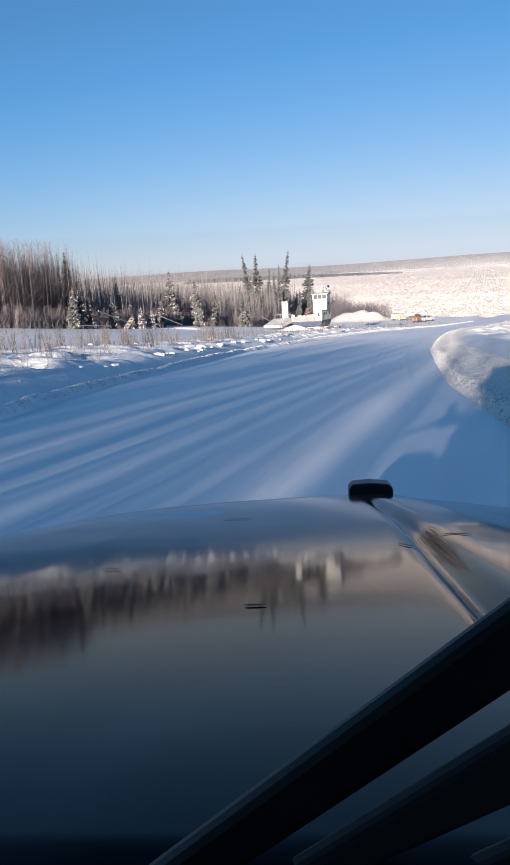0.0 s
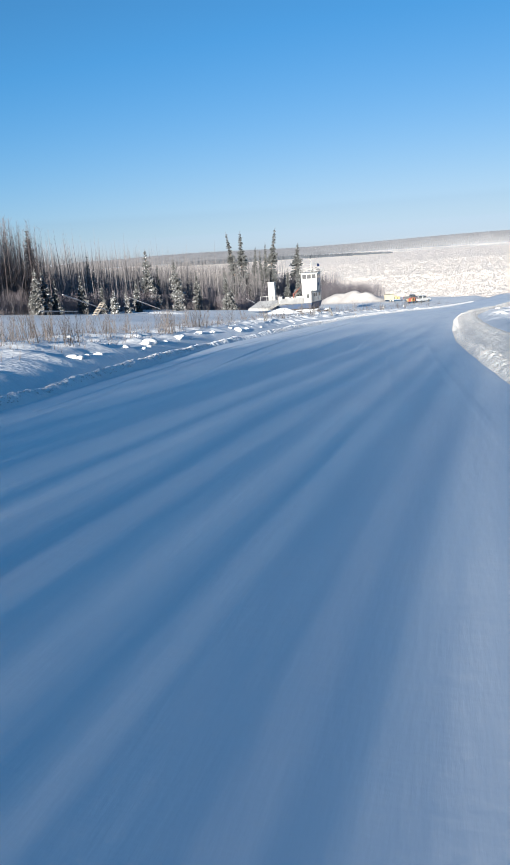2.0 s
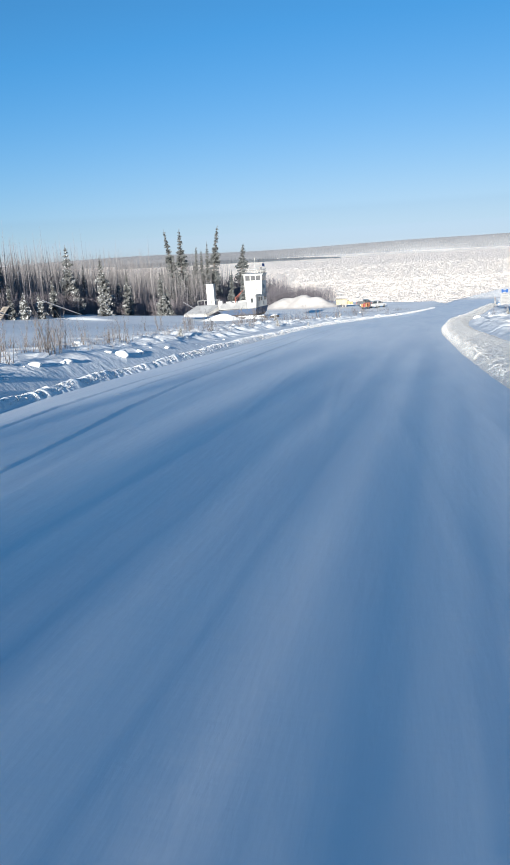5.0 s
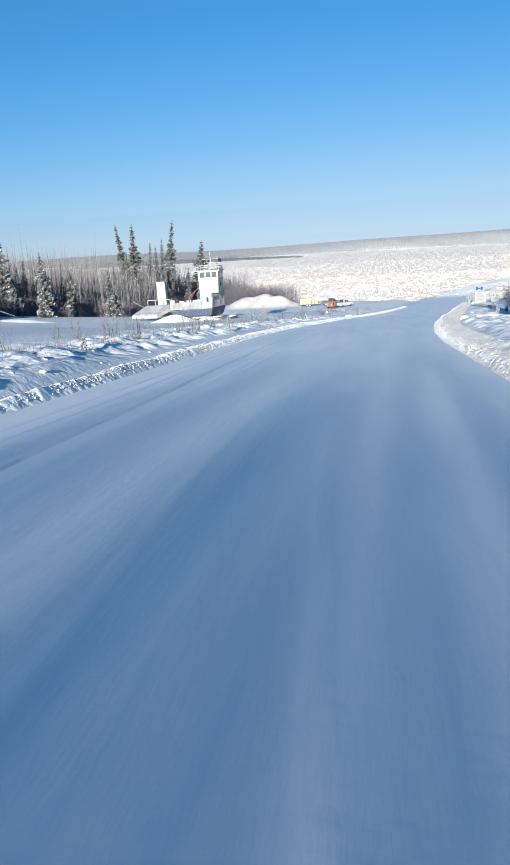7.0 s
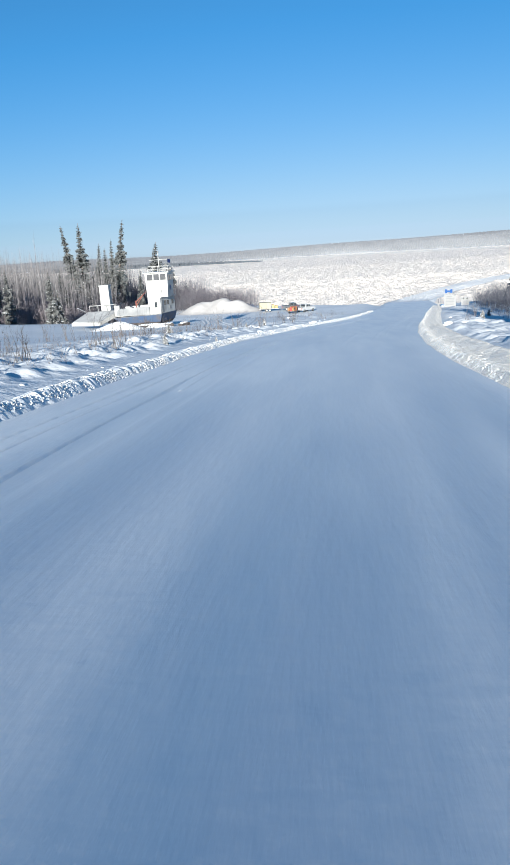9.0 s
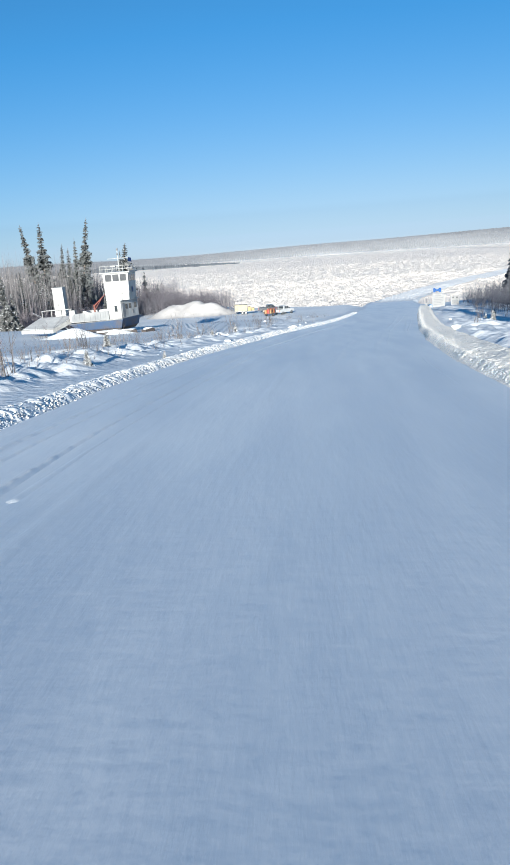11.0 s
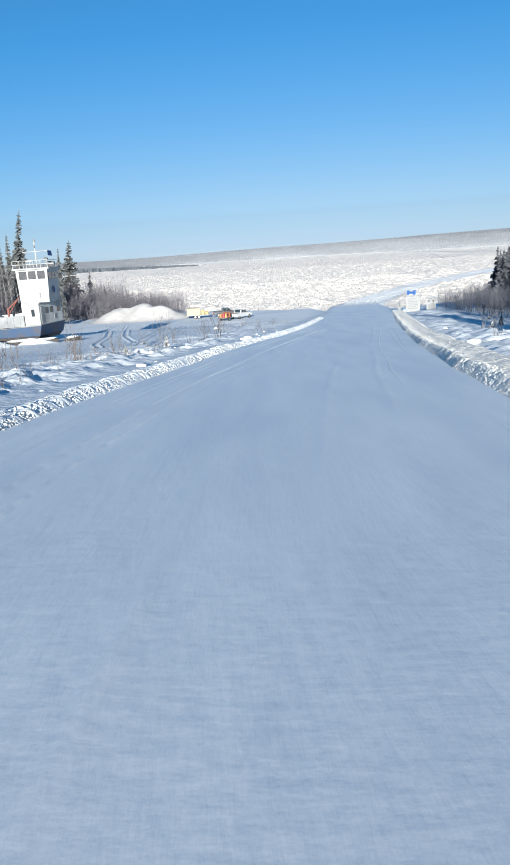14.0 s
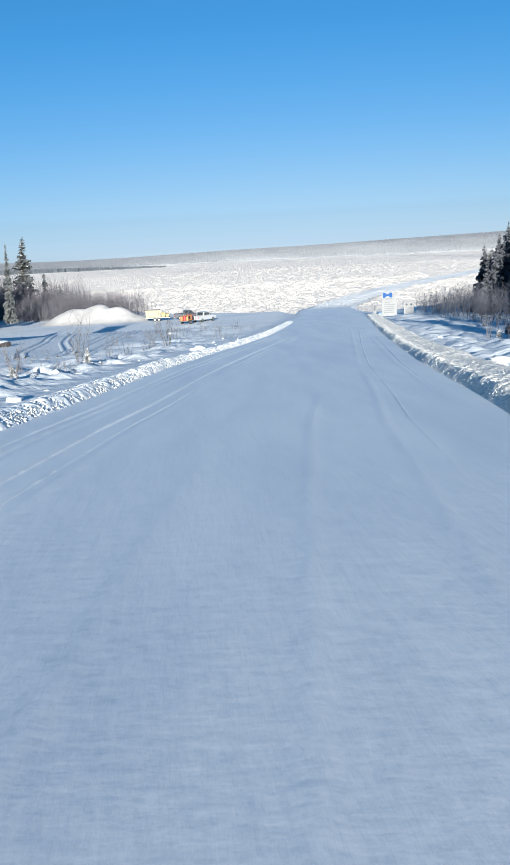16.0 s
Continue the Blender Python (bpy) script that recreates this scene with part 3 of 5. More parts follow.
# on the lip of the bank
for _ in range(26):
    y = rng.uniform(-90, -26)
    chunk(float(table(LEFT_X, y)) - rng.uniform(2.05, 2.6), y, rng.uniform(0.1, 0.22))
for x, y, s in [(-15.8, -25.9, 0.5), (-13.8, 1.6, 0.42), (-9.6, -44.4, 0.65), (-9.3, -48.8, 0.9), (-9.3, -49.3, 0.6), (-15.6, -52.5, 0.45), (-9.9, -38.0, 0.5), (-9.7, -33.6, 0.8),
                (-12.5, -21, 0.5), (-17.6, -21.8, 0.6), (-17, -35, 0.42), (-6.4, 19, 0.6), (-6.6, 27, 0.42), (-3.0, 42.2, 0.9), (-3.3, 42.0, 0.7), (-8.2, 74.6, 0.5), (9.3, 26.6, 0.9), (9.0, 26.1, 0.7),
                (11.8, 36.6, 0.5), (10.2, 41, 0.6), (12.4, 47, 0.5), (-16.2, -45, 0.5)]:
    chunk(x, y, s * 0.4)


def heap(name, x, y, lx, ly, h, seed, label, mat=SNOW, tops=((0, 0, 1.0),), n=34):
    """A heap of pushed-up snow with a crest made of a few rounded tops."""
    vs, fs = [], []
    for j in range(n + 1):
        for i in range(n + 1):
            u, v = i / n * 2 - 1, j / n * 2 - 1
            px, py = x + u * lx, y + v * ly
            k = max(t * math.exp(-((u - a) ** 2 * 5 + (v - b) ** 2 * 4)) for a, b, t in tops) * max(0.0, 1 - (u * u + v * v) ** 2)
            w = noise.noise(Vector((px * 0.3, py * 0.3, seed))) * 0.10 + noise.noise(Vector((px * 1.1, py * 1.1, seed))) * 0.03
            vs.append((px, py, float(land(px, py)) - 0.15 + h * k * (1 + w * 2)))
    for j in range(n):
        for i in range(n):
            a = j * (n + 1) + i
            fs.append((a, a + 1, a + n + 2, a + n + 1))
    ob = mesh_ob(name, vs, fs, mat, smooth=True)
    return tagged(ob, label, "snow heap", "snow heaps")


heap("snow_bank", -32, 153, 13, 8, 3.8, 2.0, "large smooth heap of pushed-up snow on the landing", tops=((-0.38, 0, 0.84), (0.05, 0, 1.0), (0.3, -0.1, 0.86), (0.55, -0.1, 0.5)), mat=TAN_SNOW)
heap("snow_bank", -27.0, 64.6, 5.5, 1.7, 0.75, 6.0, "low ridge of snow along the boat hull")
heap("snow_bank", -31.0, 60.8, 7.0, 2.8, 1.35, 8.0, "low drift of snow piled against the boat hull")
heap("snow_bank", -55, 57, 13, 4, 0.6, 9.0, "soft snow mound at the edge of the burnt wood")


def tyre_track(points, width=0.42):
    """A pair of rolled edges with a pressed floor along a bending line."""
    pts = []
    for (x0, y0), (x1, y1) in zip(points, points[1:]):
        n = max(2, int(math.hypot(x1 - x0, y1 - y0) / 1.2))
        pts += [(x0 + (x1 - x0) * k / n, y0 + (y1 - y0) * k / n) for k in range(n)]
    for _ in range(6):
        pts = [pts[0]] + [tuple((np.array(a) + 2 * np.array(b) + np.array(c)) / 4) for a, b, c in zip(pts, pts[1:], pts[2:])] + [pts[-1]]
    vs, fs = [], []
    prof = [(-1.3, 0.0), (-0.75, 0.13), (-0.5, 0.02), (0.5, 0.02), (0.75, 0.13), (1.3, 0.0)]
    for k, (x, y) in enumerate(pts):
        a, b = pts[max(0, k - 1)], pts[min(len(pts) - 1, k + 1)]
        d = np.array([b[0] - a[0], b[1] - a[1]])
        d = d / np.hypot(*d)
        for u, h in prof:
            px, py = x - d[1] * u * width, y + d[0] * u * width
            vs.append((px, py, gz(px, py) + h + 0.03 * float(RP(px, py, 0.9))))
    m = len(prof)
    for r in range(len(pts) - 1):
        fs += [(r * m + i, r * m + i + 1, (r + 1) * m + i + 1, (r + 1) * m + i) for i in range(m - 1)]
    return tagged(mesh_ob("tyre_track", vs, fs, SNOW, smooth=True), "wheel rut pressed into the snowy landing", "tyre track", "tyre tracks")


gz = lambda x, y: float(land(x, y))
tyre_track([(-15.9, 49.6), (-17.6, 54), (-19.9, 69), (-27.0, 101), (-33.3, 122), (-35.0, 138)])
tyre_track([(-12.5, 50), (-17.7, 68.3), (-23.3, 95.7), (-29.5, 120), (-32.2, 137)])
tyre_track([(-13.0, 47.0), (-13.7, 54), (-17.8, 104), (-14.5, 122), (-9.5, 132)])
tyre_track([(-11.0, 47.0), (-11.7, 54), (-15.2, 104), (-12.0, 122), (-7.0, 131)])

# ---- the beached ferry ----
FERRY = Matrix.Translation((-24.0, 66.5, -4.35)) @ Matrix.Rotation(radians(2), 4, "Z")
ferry = thing("ferry_boat", FERRY, "small white and blue ferry boat hauled out on the snowy bank", "boat")
# hull in its own frame: x from -13 (ramp end) to 0.4 (stern), y from 0 (near side) to 5.5
def lofted(low, high):
    """A solid between two outlines of equal count, given as corners in space."""
    bm = bmesh.new()
    a, b2 = [bm.verts.new(p) for p in low], [bm.verts.new(p) for p in high]
    bm.faces.new(a[::-1])
    bm.faces.new(b2)
    for k in range(len(a)):
        m = (k + 1) % len(a)
        bm.faces.new((a[k], a[m], b2[m], b2[k]))
    bmesh.ops.recalc_face_normals(bm, faces=bm.faces)
    bmesh.ops.bevel(bm, geom=list(bm.edges), offset=0.03, segments=1, affect="EDGES")
    return bm


part("hull", lofted([(-8.0, 0.05, 0.05), (-2.5, 0.05, 0.1), (-1.35, 5.45, 0.1), (-8.0, 5.45, 0.05)], [(-9.6, 0, 0.95), (-2.2, 0, 1.25), (-1.0, 5.5, 1.25), (-9.6, 5.5, 0.95)]), HULL_BLUE, ferry, "blue painted steel hull")
part("hull_bottom", lofted([(-7.2, 0.3, -0.35), (-2.9, 0.3, -0.35), (-1.8, 5.2, -0.35), (-7.2, 5.2, -0.35)], [(-8.0, 0.1, 0.06), (-2.55, 0.1, 0.09), (-1.4, 5.4, 0.09), (-8.0, 5.4, 0.06)]), BOTTOM, ferry, "dark rusty hull bottom")
part("rubbing_strake", lofted([(-9.5, -0.05, 0.9), (-2.2, -0.05, 1.18), (-2.2, 0, 1.18), (-9.5, 0, 0.9)], [(-9.5, -0.05, 0.98), (-2.2, -0.05, 1.26), (-2.2, 0, 1.26), (-9.5, 0, 0.98)]), WORN_WHITE, ferry)
part("deck", lofted([(-9.2, 0.05, 1.1), (-2.25, 0.05, 1.2), (-1.1, 5.4, 1.2), (-9.2, 5.4, 1.1)], [(-9.2, 0.05, 1.22), (-2.25, 0.05, 1.3), (-1.1, 5.4, 1.3), (-9.2, 5.4, 1.22)]), STEEL, ferry)
part("bulwark", prism([(-9.0, 1.2), (-9.0, 1.95), (-8.6, 2.25), (-4.0, 2.4), (-4.0, 1.2)], 0.04, 0.12, "y"), WORN_WHITE, ferry, "snow-dusted white bulwark plating")
for k in range(7):
    part("bulwark_rib", box((-8.7 + k * 0.7, 0.0, 1.22), (-8.62 + k * 0.7, 0.05, 2.22)), WORN_WHITE, ferry)
part("far_bulwark", prism([(-9.0, 1.2), (-9.0, 2.2), (-1.2, 2.5), (-1.2, 1.2)], 5.38, 5.46, "y"), WHITE, ferry)
def slab(top, thick):
    bm = bmesh.new()
    a = [bm.verts.new(p) for p in top]
    b2 = [bm.verts.new((p[0], p[1], p[2] - thick)) for p in top]
    bm.faces.new(a)
    bm.faces.new(b2[::-1])
    for k in range(len(a)):
        m = (k + 1) % len(a)
        bm.faces.new((a[k], b2[k], b2[m], a[m]))
    bmesh.ops.recalc_face_normals(bm, faces=bm.faces)
    bmesh.ops.bevel(bm, geom=list(bm.edges), offset=0.03, segments=1, affect="EDGES")
    return bm


ramp = part("loading_ramp", slab([(-16.0, 0.0, 0.55), (-11.4, -0.9, 0.50), (-8.8, 2.6, 1.85), (-14.3, 3.0, 1.75)], 0.5), WHITE, ferry, "snow-covered loading ramp")
part("ramp_snow", slab([(-15.8, 0.15, 0.68), (-11.5, -0.7, 0.63), (-9.1, 2.5, 1.97), (-14.2, 2.85, 1.87)], 0.1), RAMP_GREY, ramp, "snow on the ramp with shade in its grey")
part("ramp_arm", rod((-9.6, 0.4, 1.2), (-9.0, 0.3, 3.0), 0.08), STEEL, ferry)
part("ramp_chain", rod((-9.0, 0.3, 3.0), (-11.4, -0.8, 0.7), 0.03, sides=5), STEEL, ferry)
part("bow_post", box((-9.3, 0.1, 1.2), (-8.5, 0.9, 2.75), 0.05), WHITE, ferry)
for k in range(4):
    part("rail_post", rod((-14.0 + k * 1.3, 3.3, 1.6), (-14.0 + k * 1.3, 3.3, 2.7), 0.05, sides=6), WHITE, ferry)
part("bow_rail", rod((-14.0, 3.3, 2.7), (-10.1, 3.3, 2.75), 0.05, sides=6), WHITE, ferry)
# deckhouse: lower storey, wheelhouse above it
lower = part("deckhouse", lofted([(-4.2, 0.3, 1.25), (-2.35, 0.3, 1.25), (-1.15, 5.2, 1.25), (-4.2, 5.2, 1.25)], [(-4.2, 0.3, 3.62), (-2.35, 0.3, 3.62), (-1.15, 5.2, 3.62), (-4.2, 5.2, 3.62)]), WHITE, ferry, "white steel deckhouse")
part("deckhouse_door", box((-3.95, 0.255, 1.4), (-3.3, 0.305, 3.2), 0.015), WHITE, lower)
part("porthole", box((-3.2, 0.255, 2.2), (-2.85, 0.3, 2.95), 0.015), GLASS_DARK, lower, "dark deckhouse window")
# along the slanted after side
after = Matrix.Translation((-2.35, 0.3, 0)) @ Matrix.Rotation(math.atan2(4.9, 1.2), 4, "Z")
part("side_door", box((0.3, -0.05, 1.4), (0.95, 0.02, 3.2), 0.015, after), WORN_WHITE, lower)
for a in (1.25, 2.3, 3.9):
    part("side_window", box((a, -0.04, 2.4), (a + 0.6, 0.02, 3.05), 0.01, after), GLASS_DARK, lower)
part("vent_grille", box((3.1, -0.05, 1.7), (3.6, 0.02, 2.2), 0.01, after), STEEL, lower)
wheel = part("wheelhouse", prism([(-4.3, 3.62), (-4.45, 7.1), (-1.05, 7.1), (-1.2, 3.62)], 0.7, 5.1, "y", 0.03), WHITE, ferry, "white wheelhouse with large windows")
part("roof_slab", box((-4.75, 0.45, 7.1), (-0.8, 5.35, 7.26), 0.04), WHITE, wheel)
for k in range(3):
    w = part("front_window", box((-4.12 + k * 0.98, 0.66, 6.1), (-3.3 + k * 0.98, 0.7, 6.95), 0.015), GLASS_PALE, wheel, "large grey wheelhouse window")
    part("window_frame", prism([(-4.18 + k * 0.98, 5.94), (-4.18 + k * 0.98, 6.0), (-3.26 + k * 0.98, 6.0), (-3.26 + k * 0.98, 5.94)], 0.63, 0.7, "y"), WHITE, w)
for k in range(3):
    part("side_window", box((-1.16, 1.0 + k * 1.35, 6.0), (-1.06, 2.0 + k * 1.35, 6.8), 0.015), GLASS_DARK, wheel)
    part("far_window", box((-4.45, 1.0 + k * 1.05, 6.0), (-4.36, 1.8 + k * 1.05, 6.8), 0.015), GLASS_DARK, wheel)
for zz in (4.6, 5.4):
    part("rub_rail", box((-4.4, 0.67, zz), (-1.1, 0.7, zz + 0.04)), WHITE, wheel)
ladder = part("ladder", rod((-4.5, 0.75, 3.7), (-4.62, 0.75, 5.3), 0.03), STEEL, ferry)
for k in range(5):
    part("rung", rod((-4.52 - 0.02 * k, 0.6, 3.9 + 0.3 * k), (-4.52 - 0.02 * k, 0.9, 3.9 + 0.3 * k), 0.02, sides=5), STEEL, ladder)
# rails on the wheelhouse roof
emblem = part("round_emblem", rod((-1.12, 2.6, 4.9), (-1.06, 2.6, 4.9), 0.42, sides=20), SIGN_WHITE, wheel, "pale round emblem plate")
part("emblem_disc", rod((-1.07, 2.6, 4.9), (-1.05, 2.6, 4.9), 0.3, sides=18), BLUE_SIGN, emblem)
part("wing_rail", rod((-2.15, 0.15, 4.55), (-0.9, 5.2, 4.55), 0.03, sides=6), WHITE, ferry)
for k in range(5):
    part("wing_post", rod((-2.15 + 0.31 * k, 0.15 + 1.26 * k, 3.66), (-2.15 + 0.31 * k, 0.15 + 1.26 * k, 4.55), 0.025, sides=6), WHITE, ferry)
part("bridge_wing", lofted([(-2.6, 0.1, 3.55), (-2.15, 0.1, 3.55), (-0.85, 5.3, 3.55), (-1.6, 5.3, 3.55)], [(-2.6, 0.1, 3.68), (-2.15, 0.1, 3.68), (-0.85, 5.3, 3.68), (-1.6, 5.3, 3.68)]), WHITE, ferry)
rails = part("roof_rail", rod((-4.65, 0.55, 8.05), (-0.9, 0.55, 8.05), 0.025), WHITE, ferry)
for a, b in (((-4.65, 4.35, 8.05), (-0.9, 4.35, 8.05)), ((-4.65, 0.55, 8.05), (-4.65, 4.35, 8.05)), ((-0.9, 0.55, 8.05), (-0.9, 4.35, 8.05)),
             ((-4.65, 0.55, 7.65), (-0.9, 0.55, 7.65)), ((-4.65, 4.35, 7.65), (-0.9, 4.35, 7.65)), ((-0.9, 0.55, 7.65), (-0.9, 4.35, 7.65))):
    part("rail_bar", rod(a, b, 0.025, sides=6), WHITE, rails)
for k in range(6):
    for yy in (0.55, 4.35):
        part("stanchion", rod((-4.65 + k * 0.75, yy, 7.26), (-4.65 + k * 0.75, yy, 8.05), 0.025, sides=6), WHITE, rails)
mast = part("mast", rod((-2.5, 2.2, 7.26), (-2.5, 2.2, 10.0), 0.07, 0.05), WHITE, ferry, "white mast with lamps and aerials")
part("crosstree", rod((-3.9, 2.2, 8.95), (-1.1, 2.2, 9.0), 0.04), WHITE, mast)
part("mast_lamp", rod((-2.5, 2.2, 9.95), (-2.5, 2.2, 10.25), 0.11), STEEL, mast)
part("mast_lamp", rod((-2.5, 2.0, 9.4), (-2.5, 2.0, 9.62), 0.1), STEEL, mast)
part("searchlight", rod((-1.4, 1.9, 8.15), (-1.4, 2.35, 8.15), 0.2, 0.16, 12), BLACK, ferry)
part("flag", prism([(-1.15, 8.5), (-1.15, 9.05), (-0.75, 8.95), (-0.7, 8.42)], 2.08, 2.14, "y"), FLAG_BLUE, mast, "dark blue flag")
part("radar", box((-3.6, 1.9, 7.9), (-2.9, 2.6, 8.1), 0.05), WHITE, ferry)
part("life_raft", rod((-1.7, 3.4, 7.6), (-0.9, 3.4, 7.6), 0.3, sides=14), STEEL, ferry)
stack = part("exhaust_tower", prism([(-12.3, 1.15), (-12.3, 5.55), (-10.9, 5.55), (-10.8, 1.15)], 3.6, 5.0, "y", 0.03), WHITE, ferry, "tall white exhaust tower")
part("tower_cap", box((-12.35, 3.5, 5.52), (-10.85, 5.1, 5.7), 0.03), WHITE, stack)
part("lamp_box", box((-12.1, 3.5, 3.2), (-11.7, 3.6, 3.7), 0.02), STEEL, stack)
winch = part("deck_winch", box((-7.9, 1.4, 1.24), (-6.9, 2.6, 2.3), 0.06), WHITE, ferry, "snow-capped deck winch")
part("winch_drum", rod((-7.4, 1.3, 2.0), (-7.4, 2.7, 2.0), 0.42, sides=14), STEEL, winch)
crane = part("deck_crane", rod((-6.9, 4.0, 1.24), (-6.9, 4.0, 3.1), 0.12), CRANE, ferry, "faded red-orange deck crane")
part("crane_boom", rod((-6.8, 4.0, 3.0), (-5.2, 4.0, 4.4), 0.08, 0.05), CRANE, crane)
part("crane_stay", rod((-6.9, 4.0, 2.3), (-5.7, 4.0, 3.95), 0.05), CRANE, crane)
for xx, yy, hh, ww in ((-8.3, 3.2, 0.9, 0.7), (-5.2, 0.8, 0.75, 0.6), (-6.4, 0.7, 0.55, 0.9), (-4.9, 4.6, 1.5, 0.5)):
    part("deck_locker", box((xx, yy, 1.3), (xx + ww, yy + 0.6, 1.3 + hh), 0.04), STEEL, ferry, "grey steel deck locker")
part("engine_box", box((-5.9, 1.6, 1.24), (-4.6, 3.2, 2.15), 0.08), STEEL, ferry)
part("deck_snow", box((-9.1, 0.2, 1.24), (-4.2, 5.3, 1.42), 0.08), SNOW, ferry)
for k in range(4):
    part("bollard", rod((-8.9 + k * 0.35, 0.6, 1.24), (-8.9 + k * 0.35, 0.6, 1.75), 0.09, sides=10), STEEL, ferry)
# timber blocks under the boat, capped with snow
for k, (x, y, s) in enumerate([(-25.5, 65.3, 1.2), (-28.0, 64.2, 1.5), (-23.0, 66.5, 1.0), (-31.5, 63.6, 1.3)]):
    blk = thing("timber_block", pose(x, y, float(land(x, y)) - 0.05, 0, 0, 25 + 20 * k), "snow-capped timber block beside the boat", "timber", "hull blocks")
    part("beam", box((-s, -0.35, 0), (s, 0.35, 0.42), 0.04), BOTTOM, blk)
    vs, fs = ROUND_LUMPS[k]
    cap = mesh_ob("snow_cap", vs * np.array([s * 0.95, 0.42, 0.22]) + np.array([0, 0, 0.5]), fs.tolist(), SNOW, blk, True)

# ---- vehicles on the landing ----


def wheel_at(parent, x, y, r, w, out):
    t = part("wheel", rod((x, y - w / 2, r), (x, y + w / 2, r), r, sides=20), RUBBER, parent)
    part("rim", rod((x, y + out * w * 0.5, r), (x, y + out * (w * 0.5 + 0.03), r), r * 0.58, sides=14), STEEL, t)


def pickup(m, paint, label, load=None):
    """A crew-cab pickup that faces +x in its own frame."""
    p = thing("pickup_truck", m, label, "pickup truck", "parked vehicles")
    body = part("body", prism([(-2.85, 0.5), (-2.9, 1.1), (-2.8, 1.22), (0.95, 1.22), (2.5, 1.12), (2.85, 0.95), (2.9, 0.5), (2.4, 0.42), (-2.5, 0.42)], -0.97, 0.97, "y", 0.06), paint, p)
    cab = part("cab", prism([(-1.15, 1.2), (-0.95, 1.86), (0.35, 1.9), (1.15, 1.22)], -0.85, 0.85, "y", 0.07), paint, p)
    part("windscreen", prism([(0.45, 1.84), (1.1, 1.28), (1.13, 1.3), (0.48, 1.87)], -0.72, 0.72, "y"), GLASS_DARK, cab)
    part("rear_window", prism([(-1.12, 1.3), (-0.98, 1.8), (-1.0, 1.82), (-1.15, 1.3)], -0.65, 0.65, "y"), GLASS_DARK, cab)
    for s in (-1, 1):
        for a, b in ((-0.9, -0.05), (0.05, 0.8)):
            part("side_window", prism([(a, 1.3), (a + 0.06, 1.78), (min(b, 0.45), 1.78), (b, 1.3)], s * 0.855 - 0.012, s * 0.855 + 0.012, "y"), GLASS_DARK, cab)
        part("headlight", box((2.74, s * 0.72 - 0.18, 0.8), (2.88, s * 0.72 + 0.18, 0.98), 0.02), LENS, body)
        part("tail_light", box((-2.93, s * 0.86 - 0.08, 0.75), (-2.86, s * 0.86 + 0.08, 1.08), 0.01), RED, body)
        part("mirror", box((0.75, s * 1.08 - 0.1, 1.25), (0.85, s * 1.08 + 0.1, 1.5), 0.02), BLACK, cab)
        for x in (-1.75, 1.8):
            wheel_at(p, x, s * 0.84, 0.39, 0.26, s)
    part("front_bumper", box((2.82, -0.95, 0.42), (3.0, 0.95, 0.66), 0.04), STEEL, body)
    part("rear_bumper", box((-3.0, -0.92, 0.42), (-2.84, 0.92, 0.6), 0.03), STEEL, body)
    part("bed_floor", box((-2.75, -0.8, 1.1), (-1.2, 0.8, 1.24), 0.0), BLACK, body)
    return p


white_pickup = pickup(pose(-8.7, 138.6, gz(-8.7, 138.6), 0, 1, 58), SILVER, "white crew-cab pickup truck parked on the snowy landing")
trailer = thing("work_trailer", pose(-11.5, 134.3, gz(-11.5, 134.3), 0, 1, 56), "small trailer with an orange pump rig and red drums", "trailer", "parked vehicles")
part("trailer_bed", box((-1.6, -0.9, 0.5), (1.4, 0.9, 0.65), 0.02), STEEL, trailer)
part("drawbar", rod((1.4, 0, 0.55), (2.0, 0, 0.5), 0.06), STEEL, trailer)
for s in (-1, 1):
    wheel_at(trailer, -0.2, s * 0.95, 0.34, 0.22, s)
rig = part("pump_housing", box((-0.4, -0.6, 0.65), (0.9, 0.6, 1.7), 0.08), ORANGE, trailer, "orange machine housing")
part("drum", rod((-1.1, -0.35, 0.65), (-1.1, -0.35, 1.55), 0.3, sides=14), RED, trailer)
part("drum", rod((-1.15, 0.35, 0.65), (-1.15, 0.35, 1.45), 0.3, sides=14), ORANGE, trailer)
part("boom", rod((-0.9, 0.0, 1.5), (0.9, 0.1, 2.25), 0.06), STEEL, trailer)
part("engine", box((-0.35, -0.62, 0.9), (0.2, -0.58, 1.45), 0.01), BLACK, rig)
part("exhaust", rod((0.6, 0.2, 1.7), (0.6, 0.2, 2.15), 0.05), STEEL, rig)
part("hose_reel", rod((0.95, -0.5, 1.1), (0.95, 0.5, 1.1), 0.35, sides=14), BLACK, trailer)
part("drum", rod((-0.65, -0.55, 0.65), (-0.65, -0.55, 1.35), 0.24, sides=14), YELLOW, trailer)
part("guard_rail", rod((-1.5, -0.88, 1.75), (1.3, -0.88, 1.75), 0.03, sides=6), RED, trailer)
for x in (-1.5, -0.55, 0.4, 1.3):
    part("guard_post", rod((x, -0.88, 0.65), (x, -0.88, 1.75), 0.03, sides=6), RED, trailer)
part("boom_post", rod((-0.3, 0.0, 1.6), (-0.9, 0.0, 2.4), 0.05), STEEL, trailer)

